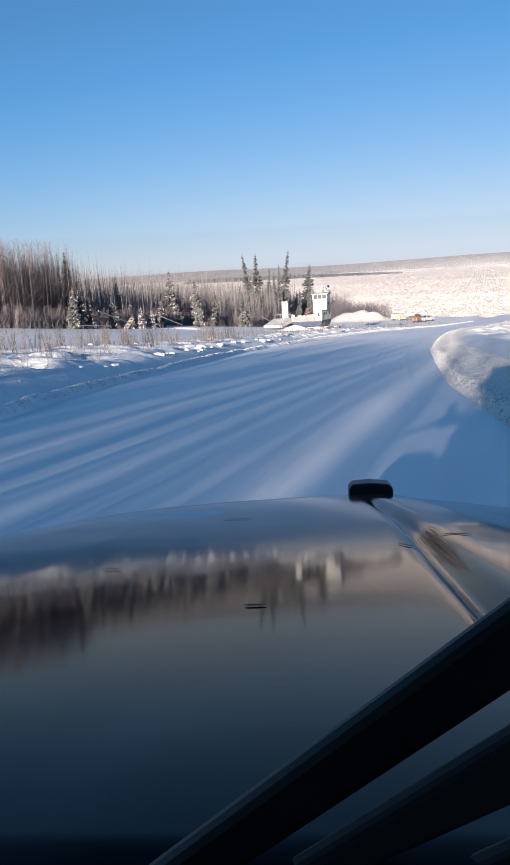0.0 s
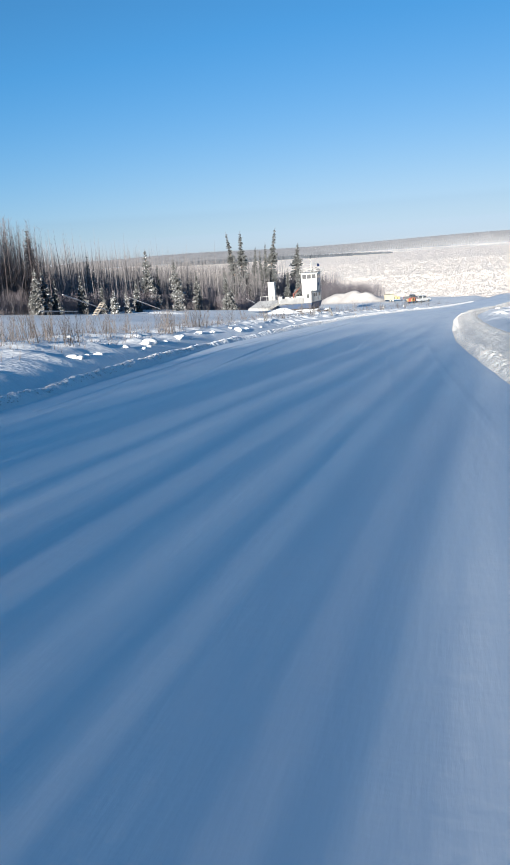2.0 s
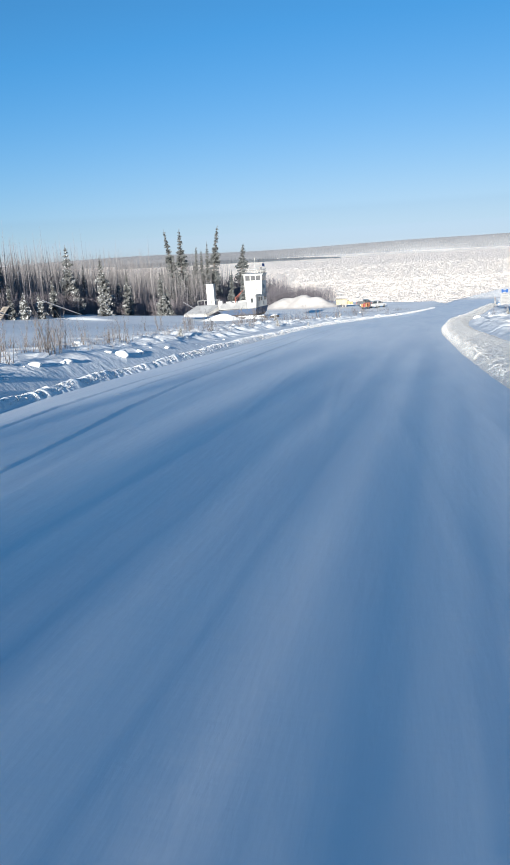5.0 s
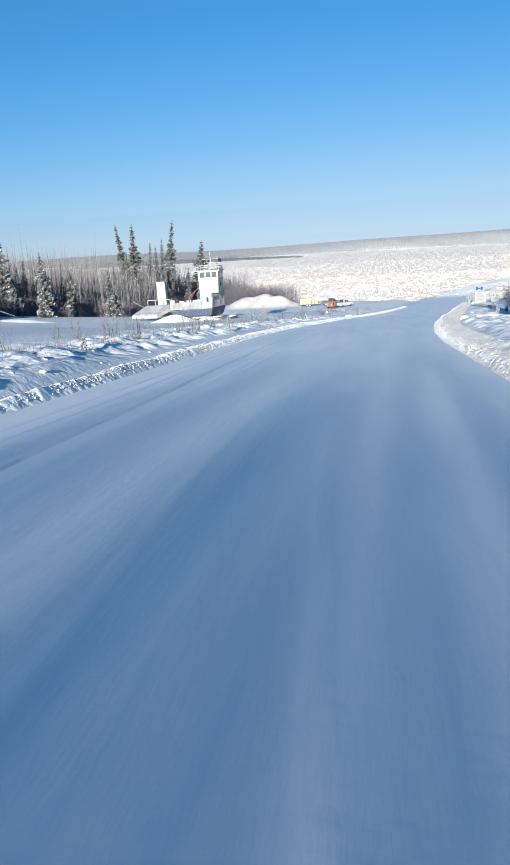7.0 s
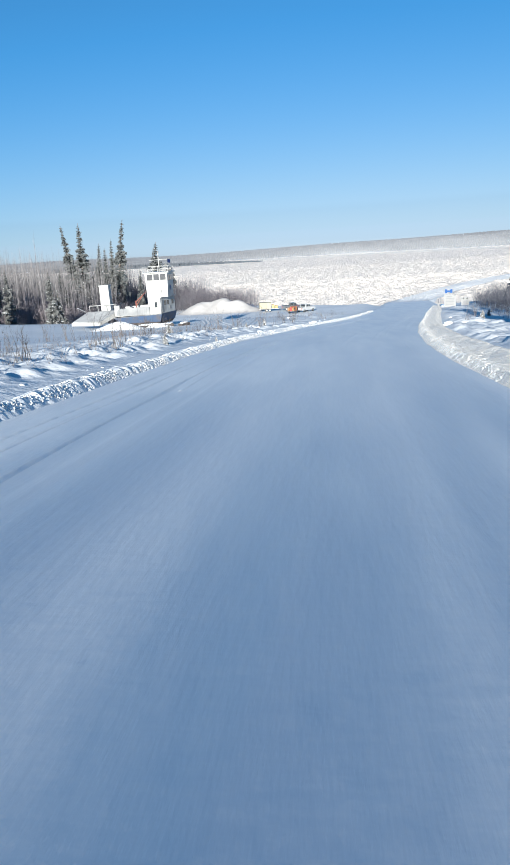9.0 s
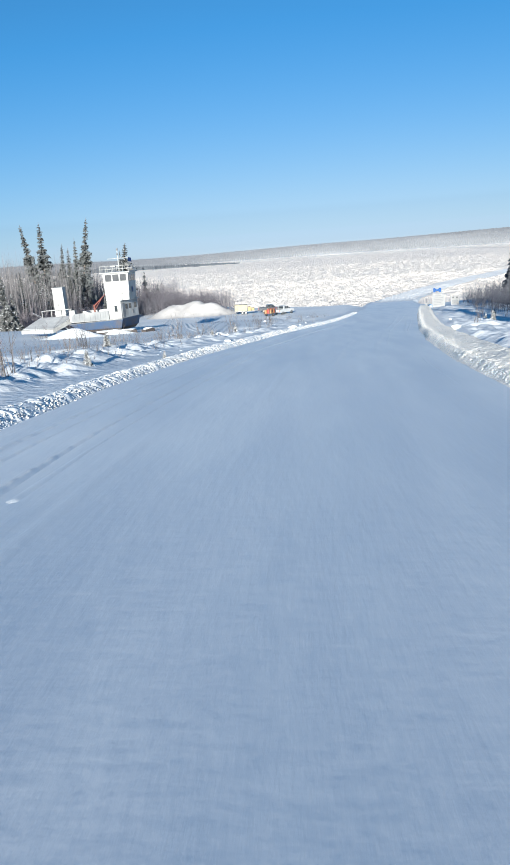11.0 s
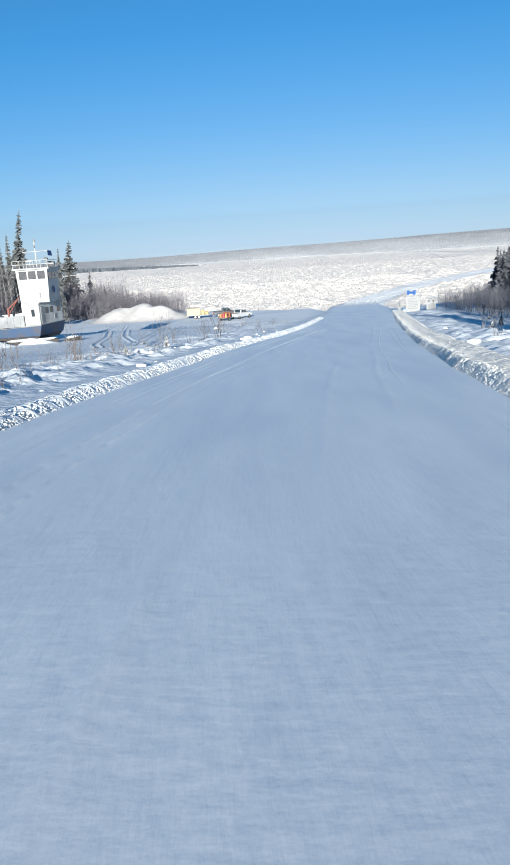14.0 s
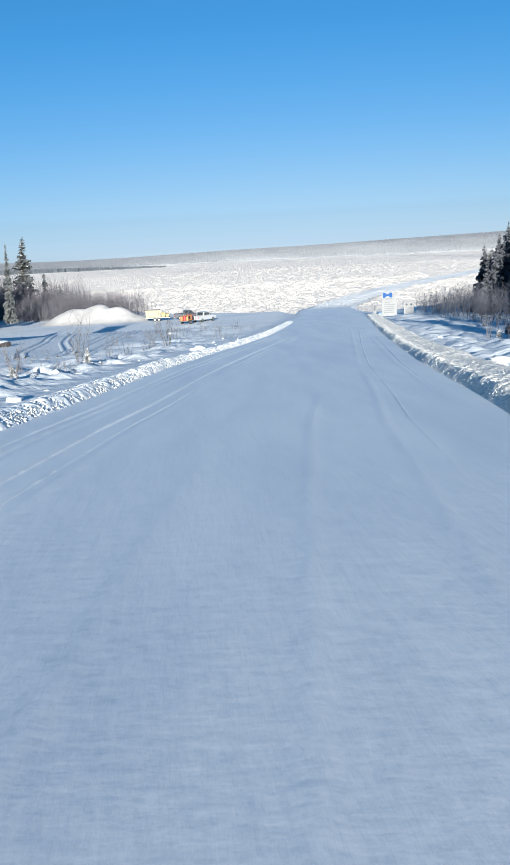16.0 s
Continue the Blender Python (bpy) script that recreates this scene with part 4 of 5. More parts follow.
TX, TY, DX, DY = -18.2, 147.2, -12.3, 148.0
dark_pickup = pickup(pose(DX, DY, gz(DX, DY), 0, 1, 8), NAVY, "dark pickup truck towing a loaded flat trailer")
flat = thing("flat_trailer", pose(TX, TY, gz(TX, TY), 0, 1, 8), "flat trailer loaded with yellow crates and tarped cargo", "trailer", "parked vehicles")
part("trailer_bed", box((-2.8, -1.1, 0.62), (2.2, 1.1, 0.8), 0.02), STEEL, flat)
part("drawbar", rod((2.2, 0, 0.7), (3.0, 0, 0.6), 0.07), STEEL, flat)
for s in (-1, 1):
    for x in (-0.9, -0.1):
        wheel_at(flat, x, s * 1.0, 0.36, 0.24, s)
part("tarped_load", box((-2.7, -1.0, 0.8), (0.3, 1.0, 2.25), 0.06), CREAM, flat, "cream tarpaulin-covered load")
part("crate", box((0.45, -0.9, 0.8), (1.15, 0.0, 1.75), 0.03), YELLOW, flat, "yellow crate")
part("crate", box((0.5, 0.1, 0.8), (1.2, 0.95, 1.5), 0.03), YELLOW, flat)
part("machine", box((1.3, -0.6, 0.8), (2.0, 0.6, 1.45), 0.05), YELLOW, flat)

# ---- signs beside the road ----


def sign_board(m, w, h, lift, label, lines, blue=0.0):
    s = thing("road_sign", m, label, "road sign", "landing signs")
    for x in (-w / 2 + 0.2, w / 2 - 0.2):
        part("post", box((x - 0.06, 0.03, -0.3), (x + 0.06, 0.14, lift + h * 0.9), 0.008), TIMBER, s)
    panel = part("panel", box((-w / 2, -0.02, lift), (w / 2, 0.03, lift + h), 0.01), SIGN_WHITE, s, "white sign panel")
    for k, (x0, x1, z) in enumerate(lines):
        part("text_bar", box((x0 * w, -0.032, lift + z * h - 0.035), (x1 * w, -0.02, lift + z * h + 0.035)), GREY_INK, panel)
    if blue:
        z0, z1, a, b = lift + h + 0.34, lift + h + 0.34 + blue, -w * 0.42, w * 0.2
        c, d, n = a + (b - a) * 0.26, b - (b - a) * 0.26, blue * 0.3
        part("blue_panel", prism([(a, z0), (c, z0), (c + 0.12, z0 + n * 0.8), (d - 0.12, z0 + n * 0.8), (d, z0), (b, z0), (b, z1), (d, z1), (d - 0.12, z1 - n), (c + 0.12, z1 - n), (c, z1), (a, z1)],
                                 -0.03, 0.02, "y"), BLUE_SIGN, s, "bright blue notched panel")
        band = part("top_board", box((a - 0.05, -0.02, lift + h + 0.02), (b + 0.2, 0.03, lift + h + 0.3), 0.01), SIGN_WHITE, s, "white board under the blue panel")
        part("text_bar", box((a + 0.15, -0.034, lift + h + 0.12), (b - 0.1, -0.02, lift + h + 0.2)), GREY_INK, band)
        for x in (a + 0.15, b - 0.15):
            part("support", box((x - 0.04, 0.03, lift), (x + 0.04, 0.1, z1 - 0.05), 0.005), TIMBER, s)
    return s


big = sign_board(pose(21.6, 111.5, gz(21.6, 111.5), 0, 0, -4), 2.3, 2.45, 0.1, "large white information sign with a blue top panel", [
    (-0.3, 0.2, 0.86), (-0.36, 0.36, 0.7), (-0.36, 0.3, 0.58), (-0.36, 0.36, 0.46), (-0.36, 0.22, 0.34), (-0.36, 0.32, 0.22)], 0.74)
small = sign_board(pose(24.6, 111.5, gz(24.6, 111.5), 0, 0, -3), 1.5, 1.75, 0.2, "white notice sign with two dark diamonds", [
    (-0.36, 0.36, 0.5), (-0.36, 0.36, 0.4), (-0.3, 0.3, 0.3), (-0.36, 0.3, 0.2), (-0.36, 0.36, 0.1)])
for x in (-0.36, 0.36):
    part("diamond", prism([(x - 0.22, 1.6), (x, 1.82), (x + 0.22, 1.6), (x, 1.38)], -0.034, -0.02, "y"), INK, small, "black diamond symbol")
box_post = thing("marker_board", pose(19.3, 111.2, gz(19.3, 111.2), 0, 0, 8), "narrow roadside marker board with a dark panel", "road sign", "landing signs")
part("post", box((-0.05, 0.0, -0.3), (0.05, 0.1, 1.7), 0.008), TIMBER, box_post)
part("panel", box((-0.2, -0.03, 0.2), (0.2, 0.0, 1.75), 0.01), SIGN_WHITE, box_post)
part("dark_patch", box((-0.14, -0.045, 0.75), (0.14, -0.03, 1.6), 0.0), GREY_INK, box_post)
arch = [(-0.34, 0.0)] + [(-0.34 * math.cos(k * math.pi / 10), 0.36 + 0.34 * math.sin(k * math.pi / 10)) for k in range(11)] + [(0.34, 0.0)]
cabinet = thing("utility_box", pose(20.05, 111.2, gz(20.05, 111.2) - 0.05, 0, 0, 5), "small round-topped blue-grey utility box by the signs", "utility box")
part("cabinet", prism(arch, -0.3, 0.3, "y", 0.01), BOX_BLUE, cabinet)
part("door", box((-0.22, -0.33, 0.08), (0.22, -0.29, 0.5), 0.008), STEEL, cabinet)
stake = thing("marker_post", pose(29.0, 276, RIVER + 0.1), "thin marker post beside the ice road", "marker post")
part("pole", rod((0, 0, -0.3), (0, 0, 2.4), 0.06), TIMBER, stake)
part("reflector", box((-0.22, -0.08, 1.5), (0.22, -0.05, 2.4), 0.01), SIGN_WHITE, stake)

# ---- trees ----
EDGE = np.array([(-60, -86), (-20, -77), (15, -71), (30, -70), (47, -68), (62, -66.5), (80, -66), (90, -62), (100, -57), (115, -54), (130, -53), (165, -58), (210, -75)])


def spruce_mesh(seed, h, r, club=False, taper=0.85, ragged=0.0):
    """Trunk and crown of a narrow northern spruce, base at the origin."""
    rg = np.random.default_rng(seed)
    bend = rg.normal(0, 0.008, 2)
    centre = lambda z: np.array([bend[0] * z * z / h * 2, bend[1] * z * z / h * 2, z])
    tv, tf = [], []
    for k in range(7):
        z = h * k / 6
        rad = 0.014 * h * (1 - k / 6.2) + 0.01
        for s in range(6):
            a = s * math.pi / 3
            tv.append(centre(z) + np.array([rad * math.cos(a), rad * math.sin(a), 0]))
        if k:
            for s in range(6):
                a, b = (k - 1) * 6 + s, (k - 1) * 6 + (s + 1) % 6
                tf.append((a, b, b + 6, a + 6))
    vs, fs = [], []
    z = h * rg.uniform(0.03, 0.10)
    swell = 1.0
    while z < h * 0.99:
        u = z / h
        swell = 0.72 * swell + 0.28 * rg.uniform(1 - 1.5 * ragged, 1 + 1.1 * ragged)
        width = r * (1 - u) ** taper * (0.65 + 0.6 * rg.random()) * max(0.3, swell) + 0.08
        if club and 0.84 < u < 0.97:
            width = max(width, r * 0.15)
        if rg.random() < 0.12:
            width *= 0.4
        for b in range(rg.integers(6, 10) - round(3 * ragged)):
            a = rg.random() * 6.283
            d = np.array([math.cos(a), math.sin(a), 0])
            side = np.array([-math.sin(a), math.cos(a), 0])
            L = width * rg.uniform(0.55, 1.15)
            droop = rg.uniform(0.25, 0.6)
            root = centre(z)
            pts = [root + d * L * q + np.array([0, 0, -droop * L * q * (1.25 - 0.5 * q)]) for q in (0.08, 0.4, 0.72, 1.0)]
            wid = [0.10, 0.30, 0.22, 0.0]
            i = len(vs)
            for q, w in zip(pts, wid):
                sag = np.array([0, 0, -w * L * rg.uniform(0.7, 1.6)])
                vs += [q + side * w * L * rg.uniform(0.8, 1.4) + sag, q, q - side * w * L * rg.uniform(0.8, 1.4) + sag]
            for k in range(3):
                o = i + k * 3
                fs += [(o, o + 1, o + 4, o + 3), (o + 1, o + 2, o + 5, o + 4)]
            for k in (1, 2):
                tip = pts[k] + side * rg.choice([-1, 1]) * L * 0.45 + d * L * 0.2 - np.array([0, 0, 0.5 * L])
                j = len(vs)
                vs += [pts[k], pts[k] + d * 0.26 * L, tip]
                fs.append((j, j + 1, j + 2))
        z += h * rg.uniform(0.006, 0.013) + 0.04
    return (np.array(tv), tf), (np.array(vs), fs)


def spruce_thing(seed, h, r, mat, label, club=False, taper=0.85, ragged=0.0):
    t, c = spruce_mesh(seed, h, r, club, taper, ragged)
    tree = thing("spruce_tree", pose(0, 0, -200), label, "tree", "spruces")
    mesh_ob("trunk", t[0], t[1], SPRUCE_BARK, tree)
    mesh_ob("crown", c[0], c[1], mat, tree)
    return tree


KINDS = {
    "tall": [spruce_thing(11 + k, 24.0, 3.1, NEEDLES_TALL, "tall narrow dark spruce rising above the bare wood", True, 0.8, 0.35) for k in range(4)],
    "snowy": [spruce_thing(31 + k, 9.0, 1.75, NEEDLES, "snow-laden spruce at the edge of the burnt wood", False, 0.75, 0.5) for k in range(4)],
    "dark": [spruce_thing(51 + k, 12.0, 2.3, NEEDLES_BARE, "dense dark green spruce beside the landing road", False, 0.8, 0.4) for k in range(3)],
    "small": [spruce_thing(71 + k, 2.0, 0.6, HOAR, "small frost-covered spruce sapling in the roadside snow") for k in range(2)],
}
used = set()


def plant(kind, x, y, scale=1.0, lean=(0, 0), z=None, wide=1.0):
    pick = KINDS[kind][int(rng.integers(len(KINDS[kind])))]
    m = Matrix.Translation((x, y, (gz(x, y) if z is None else z) - 0.15)) @ Euler((radians(lean[0]), radians(lean[1]), 0)).to_matrix().to_4x4() @ Matrix.Rotation(rng.random() * 6.28, 4, 'Z')
    if pick in used:
        t = copy_thing(pick, m)
    else:
        used.add(pick)
        t, pick.matrix_world = pick, m
    t.scale = (scale * wide, scale * wide, scale)
    return t


# tall ones behind the ferry
for x, y, h, lean, w in [(-68.3, 148, 24.3, -7.0, 0.95), (-66.7, 148.5, 24.0, -2.5, 1.25), (-64.0, 150, 19.0, 4.5, 0.9), (-61.4, 149, 17.8, 2.0, 1.0), (-59.6, 149, 20.0, 2.5, 0.8), (-58.2, 148, 24.6, 4.7, 1.05),
                         (-49.2, 150, 16.4, 4.0, 0.68), (-52.0, 147, 11.6, 4.0, 1.0), (-70.5, 152, 15.0, 0, 1.0), (-72.5, 146, 13.0, 1, 1.1)]:
    plant("tall", x, y, h / 24.0, (0, lean), -9.3, w)
for x, y, h, w in [(-67.2, 145, 12.5, 1.0), (-65.6, 144, 11.0, 1.1), (-69.5, 144, 9.0, 1.1), (-57.3, 145, 10.0, 0.9), (-59.3, 146, 7.5, 1.0)]:
    plant("snowy", x, y, h / 9.0, (0, 0), -9.3, w)
for x, y, s in [(-50, 196, 0.75), (-58, 190, 0.9), (-44, 178, 0.5), (-66, 200, 1.0)]:
    plant("snowy", x, y, s, z=-9.5)
plant('snowy', -53.7, 195, 1.27, (0, 0), -10.4, 0.8)
plant('tall', -63.6, 208, 0.82, (0, 0), -9.5, 1.9)
# snow-laden ones along the edge of the wood
for x, y, h, w in [(-67.2, 29.4, 8.4, 1.0), (-66.7, 31.8, 8.0, 1.0), (-66.3, 34.0, 6.4, 0.9), (-65.8, 42.7, 7.8, 0.85), (-64.7, 48.4, 6.3, 0.8), (-63.3, 50.3, 4.9, 1.3), (-62.4, 54.4, 4.7, 1.3),
                   (-63.1, 60.9, 7.1, 0.9), (-67.0, 75.2, 14.0, 1.0), (-63.2, 83.4, 12.8, 0.9), (-59.3, 74.1, 6.5, 1.2), (-59.9, 88.2, 9.9, 0.8), (-54.2, 94.0, 10.0, 0.9), (-53.4, 95.5, 7.0, 1.0),
                   (-69.5, 84, 9.0, 1.0), (-74, 62, 8.0, 1.0), (-58, 112, 9.0, 0.9), (-57, 124, 9.0, 0.9), (-66, 97, 8.5, 0.9)]:
    plant("snowy", x, y, h / 9.0, (rng.normal(0, 1.5), rng.normal(0, 1.5)), None, w)
# darker ones standing among the bare trunks
for y, back, s, w in [(41, 12, 0.45, 1.0), (71, 14, 0.5, 1.0), (97, 16, 0.5, 1.0), (125, 12, 0.4, 1.1)]:
    plant("tall", float(table(EDGE, y)) - back, y, s, (rng.normal(0, 2), rng.normal(0, 2)), None, w)
plant("tall", -75.8, 42.6, 0.68, (0, -2), None, 1.1)
# stand out of sight beside the road, whose shade lies over the shelf and the brush
for _ in range(20):
    y = rng.uniform(-10, 78)
    plant("dark", max(0.37 * y + 5.5, 28.5) + 15 * rng.random(), y, rng.uniform(0.9, 1.25))
for _ in range(14):
    y = rng.uniform(-30, 5)
    plant("dark", rng.uniform(13.0, 27.0), y, rng.uniform(0.8, 1.05))
# dark stand right of the road
for x, y, s in [(32.5, 92, 0.95), (30.2, 91.5, 0.66), (34.5, 86, 1.0), (36, 95, 0.95), (33.5, 80, 0.95), (38, 90, 1.1), (31.5, 97, 0.7), (36, 74, 1.0), (40, 82, 1.1), (42, 96, 1.1),
                (35, 102, 0.85), (39, 68, 1.05), (44, 76, 1.1), (34, 66, 0.8), (47, 88, 1.1), (41, 104, 0.95), (46, 62, 1.1), (38, 58, 0.9), (28.2, 86, 0.6), (28.9, 85, 0.68), (29.4, 88, 0.66), (30.6, 89, 0.8), (32.0, 86, 0.9), (29.6, 92, 0.72), (30.0, 86, 0.74), (31.0, 83, 0.9), (29.0, 78, 0.62), (31.5, 88, 0.85), (30.0, 74, 0.8), (28.2, 72, 0.5)]:
    plant("dark", x, y, s)
for x, y, s in [(-11.5, 9.65, 0.75), (-7.5, 32.9, 0.72), (-8.2, 24.5, 0.5), (-9.4, 0.0, 0.55), (-11.3, -20.8, 0.6), (-7.4, 4.6, 0.4), (16.5, 46, 0.7), (15.3, 44.2, 0.55), (13.4, 33, 0.8), (19.5, 60, 0.7)]:
    plant("small", x, y, s * 0.66)


# ---- bare wood ----


def blades(out_v, out_f, a, b, w):
    """A thin tapering stick of three sides."""
    a, b = np.asarray(a, float), np.asarray(b, float)
    i = len(out_v)
    for k in range(3):
        t = k * 2.0944
        out_v.append(a + np.array([math.cos(t) * w, math.sin(t) * w, 0]))
    out_v.append(b)
    out_f += [(i, i + 1, i + 3), (i + 1, i + 2, i + 3), (i + 2, i, i + 3)]


def bare_tree(vs, fs, x, y, z, h, twigs, spread=0.16, lean=0.03, stout=0.02):
    top = np.array([x + rng.normal(0, lean) * h, y + rng.normal(0, lean) * h, z + h])
    foot = np.array([x, y, z - 0.2])
    blades(vs, fs, foot, top, 0.0052 * h + stout)
    for _ in range(twigs):
        u = rng.uniform(0.3, 0.97)
        p = foot + (top - foot) * u
        a = rng.random() * 6.283
        L = h * spread * (1.15 - u) * rng.uniform(0.5, 1.3)
        blades(vs, fs, p, p + np.array([math.cos(a) * L, math.sin(a) * L, L * rng.uniform(0.2, 1.3)]), 0.018)


def wood(name, count, where, height, twigs, mat, label, spread=0.16, lean=0.03, stout=0.02):
    vs, fs = [], []
    for _ in range(count):
        x, y = where()
        bare_tree(vs, fs, x, y, gz(x, y), height(), twigs, spread, lean, stout)
    return tagged(mesh_ob(name, np.array(vs), fs, mat), label, "wood", "", "stuff")


def behind_edge(y0, y1, depth, power=1.6):
    def at():
        y = rng.uniform(y0, y1)
        return table(EDGE, y) - depth * rng.random() ** power - rng.random() * 2, y
    return at


wood("burnt_wood", 13500, behind_edge(24, 245, 150, 1.1), lambda: rng.uniform(9.0, 15.5) if rng.random() < 0.9 else rng.uniform(14, 19), 6, BARK, "burnt wood of pale bare upright trunks", 0.10, 0.035, 0.02)
wood("bare_wood", 1700, behind_edge(0, 38, 45), lambda: rng.uniform(10, 17.5), 52, BIRCH, "dense leafless birch and poplar wood", 0.2, 0.04, 0.0)
wood("undergrowth", 6500, behind_edge(2, 200, 50, 1.4), lambda: rng.uniform(1.5, 9.0), 12, TWIG, "thicket of leafless brush below the bare trees", 0.3, 0.12, 0.0)
wood("thicket", 8000, lambda: ((lambda y: (table(EDGE, y) + 1.5 - 5.5 * rng.random(), y))(rng.uniform(-5, 165))), lambda: rng.uniform(0.6, 4.8), 12, TWIG, "low leafless thicket along the edge of the wood", 0.36, 0.16, 0.0)
wood("shore_willows", 4200, lambda: ((lambda u: (-25 - 46 * u + rng.normal(0, 1.5), 166 + 22 * u + rng.normal(0, 6), ))(rng.random() ** 0.8)), lambda: rng.uniform(2.0, 6.5), 15, FROSTED, "frosted leafless willows along the shore", 0.34, 0.14, 0.006)
wood("shore_willows", 900, lambda: (rng.uniform(-74, -44), rng.uniform(178, 206)), lambda: rng.uniform(4.5, 10), 18, FROSTED, "taller frosted willows behind the snow heap", 0.3, 0.12, 0.006)
wood("frosted_bush", 620, lambda: (-46 + rng.normal(0, 4.2), 170 + rng.normal(0, 2.5)), lambda: rng.uniform(2.0, 4.6), 20, BRUSH, "pale frost-covered bush behind the snow heap", 0.38, 0.16, 0.0)
wood("right_brush", 1300, lambda: ((lambda y: (table(RIGHT_X, y) + 8.5 + abs(rng.normal(0, 7)), y))(rng.uniform(36, 122))), lambda: rng.uniform(1.0, 4.0), 14, BRUSH,
     "leafless roadside brush below the dark spruces", 0.34, 0.14, 0.0)
# unseen wood along the road behind the starting point, added to shade the road
def upper_wood(count, y0, y1):
    vs, fs = [], []
    for _ in range(count):
        y = rng.uniform(y0, y1)
        x = rng.uniform(-8.0, max(-3.0, float(table(LEFT_X, y)) - 5))
        # lower towards the start, so the shade ends partway down the road
        bare_tree(vs, fs, x, y, gz(x, y), min(18, -0.11 * y - 1.0) * rng.uniform(0.75, 1.0), 24, 0.22)
    return tagged(mesh_ob("unseen_wood", np.array(vs), fs, BARK), "unseen leafless wood added beside the upper road for shade", "wood", "", "stuff")


upper_wood(430, -200, -116)
wood("unseen_wood", 420, lambda: ((lambda y: (table(RIGHT_X, y) + 9 + 40 * rng.random(), y))(rng.uniform(-220, -95))), lambda: rng.uniform(10, 15), 24, BARK, "unseen leafless wood added beside the upper road for shade", 0.22)

# fallen trunks at the edge of the wood
for a, b in (((-58.5, 24, 3.2), (-57.0, 36, -0.6)), ((-48.5, 92, -3.4), (-45, 98, -6.8)), ((-56.8, 14, 1.4), (-56.2, 24, 0.4)), ((-60.5, 52, 0.6), (-57.6, 60, -2.6))):
    log = thing("fallen_trunk", pose(0, 0, 0), "pale fallen trunk leaning in the brush", "log", "fallen trunks")
    part("trunk", rod(a, b, 0.10, 0.05, 7), BARK, log)
    part("snow_line", rod((a[0], a[1], a[2] + 0.08), (b[0], b[1], b[2] + 0.05), 0.06, 0.035, 6), SNOW, log)

steps_ob = thing("wooden_steps", pose(-60.3, 36.6, gz(-60.3, 36.6) - 0.05, 0, 0, -28), "short flight of pale wooden steps leading into the wood", "steps")
for s in (-0.6, 0.6):
    part("stringer", prism([(0.0, 0.0), (0.3, 0.0), (2.3, 2.15), (2.0, 2.15)], s - 0.04, s + 0.04, "x"), TIMBER, steps_ob)
for k in range(8):
    part("tread", box((-0.66, 0.08 + k * 0.26, 0.2 + k * 0.265), (0.66, 0.38 + k * 0.26, 0.29 + k * 0.265), 0.008), PALE_WOOD, steps_ob)


def shrub(x, y, h, n, seed):
    rg = np.random.default_rng(seed)
    ob = thing("bare_shrub", pose(x, y, gz(x, y) - 0.05), "thin leafless shrub standing in roadside snow", "shrub", "roadside shrubs")
    vs, fs = [], []
    for _ in range(n):
        a, L = rg.random() * 6.283, h * rg.uniform(0.5, 1.05)
        p = np.array([rg.normal(0, 0.18), rg.normal(0, 0.18), 0])
        q = p + np.array([math.cos(a) * L * 0.22, math.sin(a) * L * 0.22, L])
        blades(vs, fs, p, q, 0.016)
        for _ in range(3):
            u, c, M = rg.uniform(0.35, 0.9), rg.random() * 6.283, L * rg.uniform(0.12, 0.3)
            s = p + (q - p) * u
            blades(vs, fs, s, s + np.array([math.cos(c) * M * 0.6, math.sin(c) * M * 0.6, M]), 0.010)
    mesh_ob("stem", np.array(vs), fs, STEM, ob)
    return ob


SPOTS = [(-13.2, -61, 1.9, 12), (-14.5, -57, 1.7, 14), (-13, -52, 1.6, 12), (-16.5, -50, 1.8, 14), (-18.5, -45, 1.9, 12), (-14.4, -43, 1.5, 12), (-17, -38, 1.7, 10), (-20, -33, 1.6, 12),
         (-13.2, -33, 1.5, 9), (-12.3, -27, 1.8, 9), (-14.5, -24, 1.6, 10), (-16.6, -18, 1.5, 8), (-12.0, -12, 1.7, 7), (-15, -8, 1.4, 8), (-20, -5, 1.5, 8), (-11.6, 0, 1.4, 6), (-13.5, 10, 1.6, 8),
         (-15, 16, 1.8, 10), (-16.4, 18, 2.0, 10), (-12, 24, 1.3, 6), (-7.4, 51.7, 1.8, 9), (-6.2, 52.3, 2.9, 8), (-8.9, 45, 1.4, 8), (-6.4, 62, 1.6, 8), (-8, 66, 1.5, 9), (-3.2, 72, 1.5, 9),
         (-5, 76, 1.4, 8), (-10, 78, 1.6, 8), (-1.5, 84, 1.2, 8), (-20, 30, 1.5, 8), (-22, -14, 1.6, 8), (-24, -30, 1.7, 9), (-21, -52, 2.0, 12), (-18, -63, 2.0, 12), (-11.5, -70, 1.8, 12),
         (11.5, 30, 1.6, 7), (14.6, 44, 2.0, 8), (13.5, 38, 1.4, 6)]
PROTO = [shrub(*SPOTS[k][:2], SPOTS[k][2], int(SPOTS[k][3] * 0.7), 100 + k) for k in range(8)]
for x, y, h, n in SPOTS[8:]:
    pick = PROTO[int(rng.integers(8))]
    copy_thing(pick, pose(x, y, gz(x, y) - 0.05, 0, 0, rng.random() * 360) @ Matrix.Scale(h / 1.75, 4))
for _ in range(40):
    SPOTS.append((rng.uniform(-24, -11), rng.uniform(-78, -38), rng.uniform(1.2, 2.1), 12))
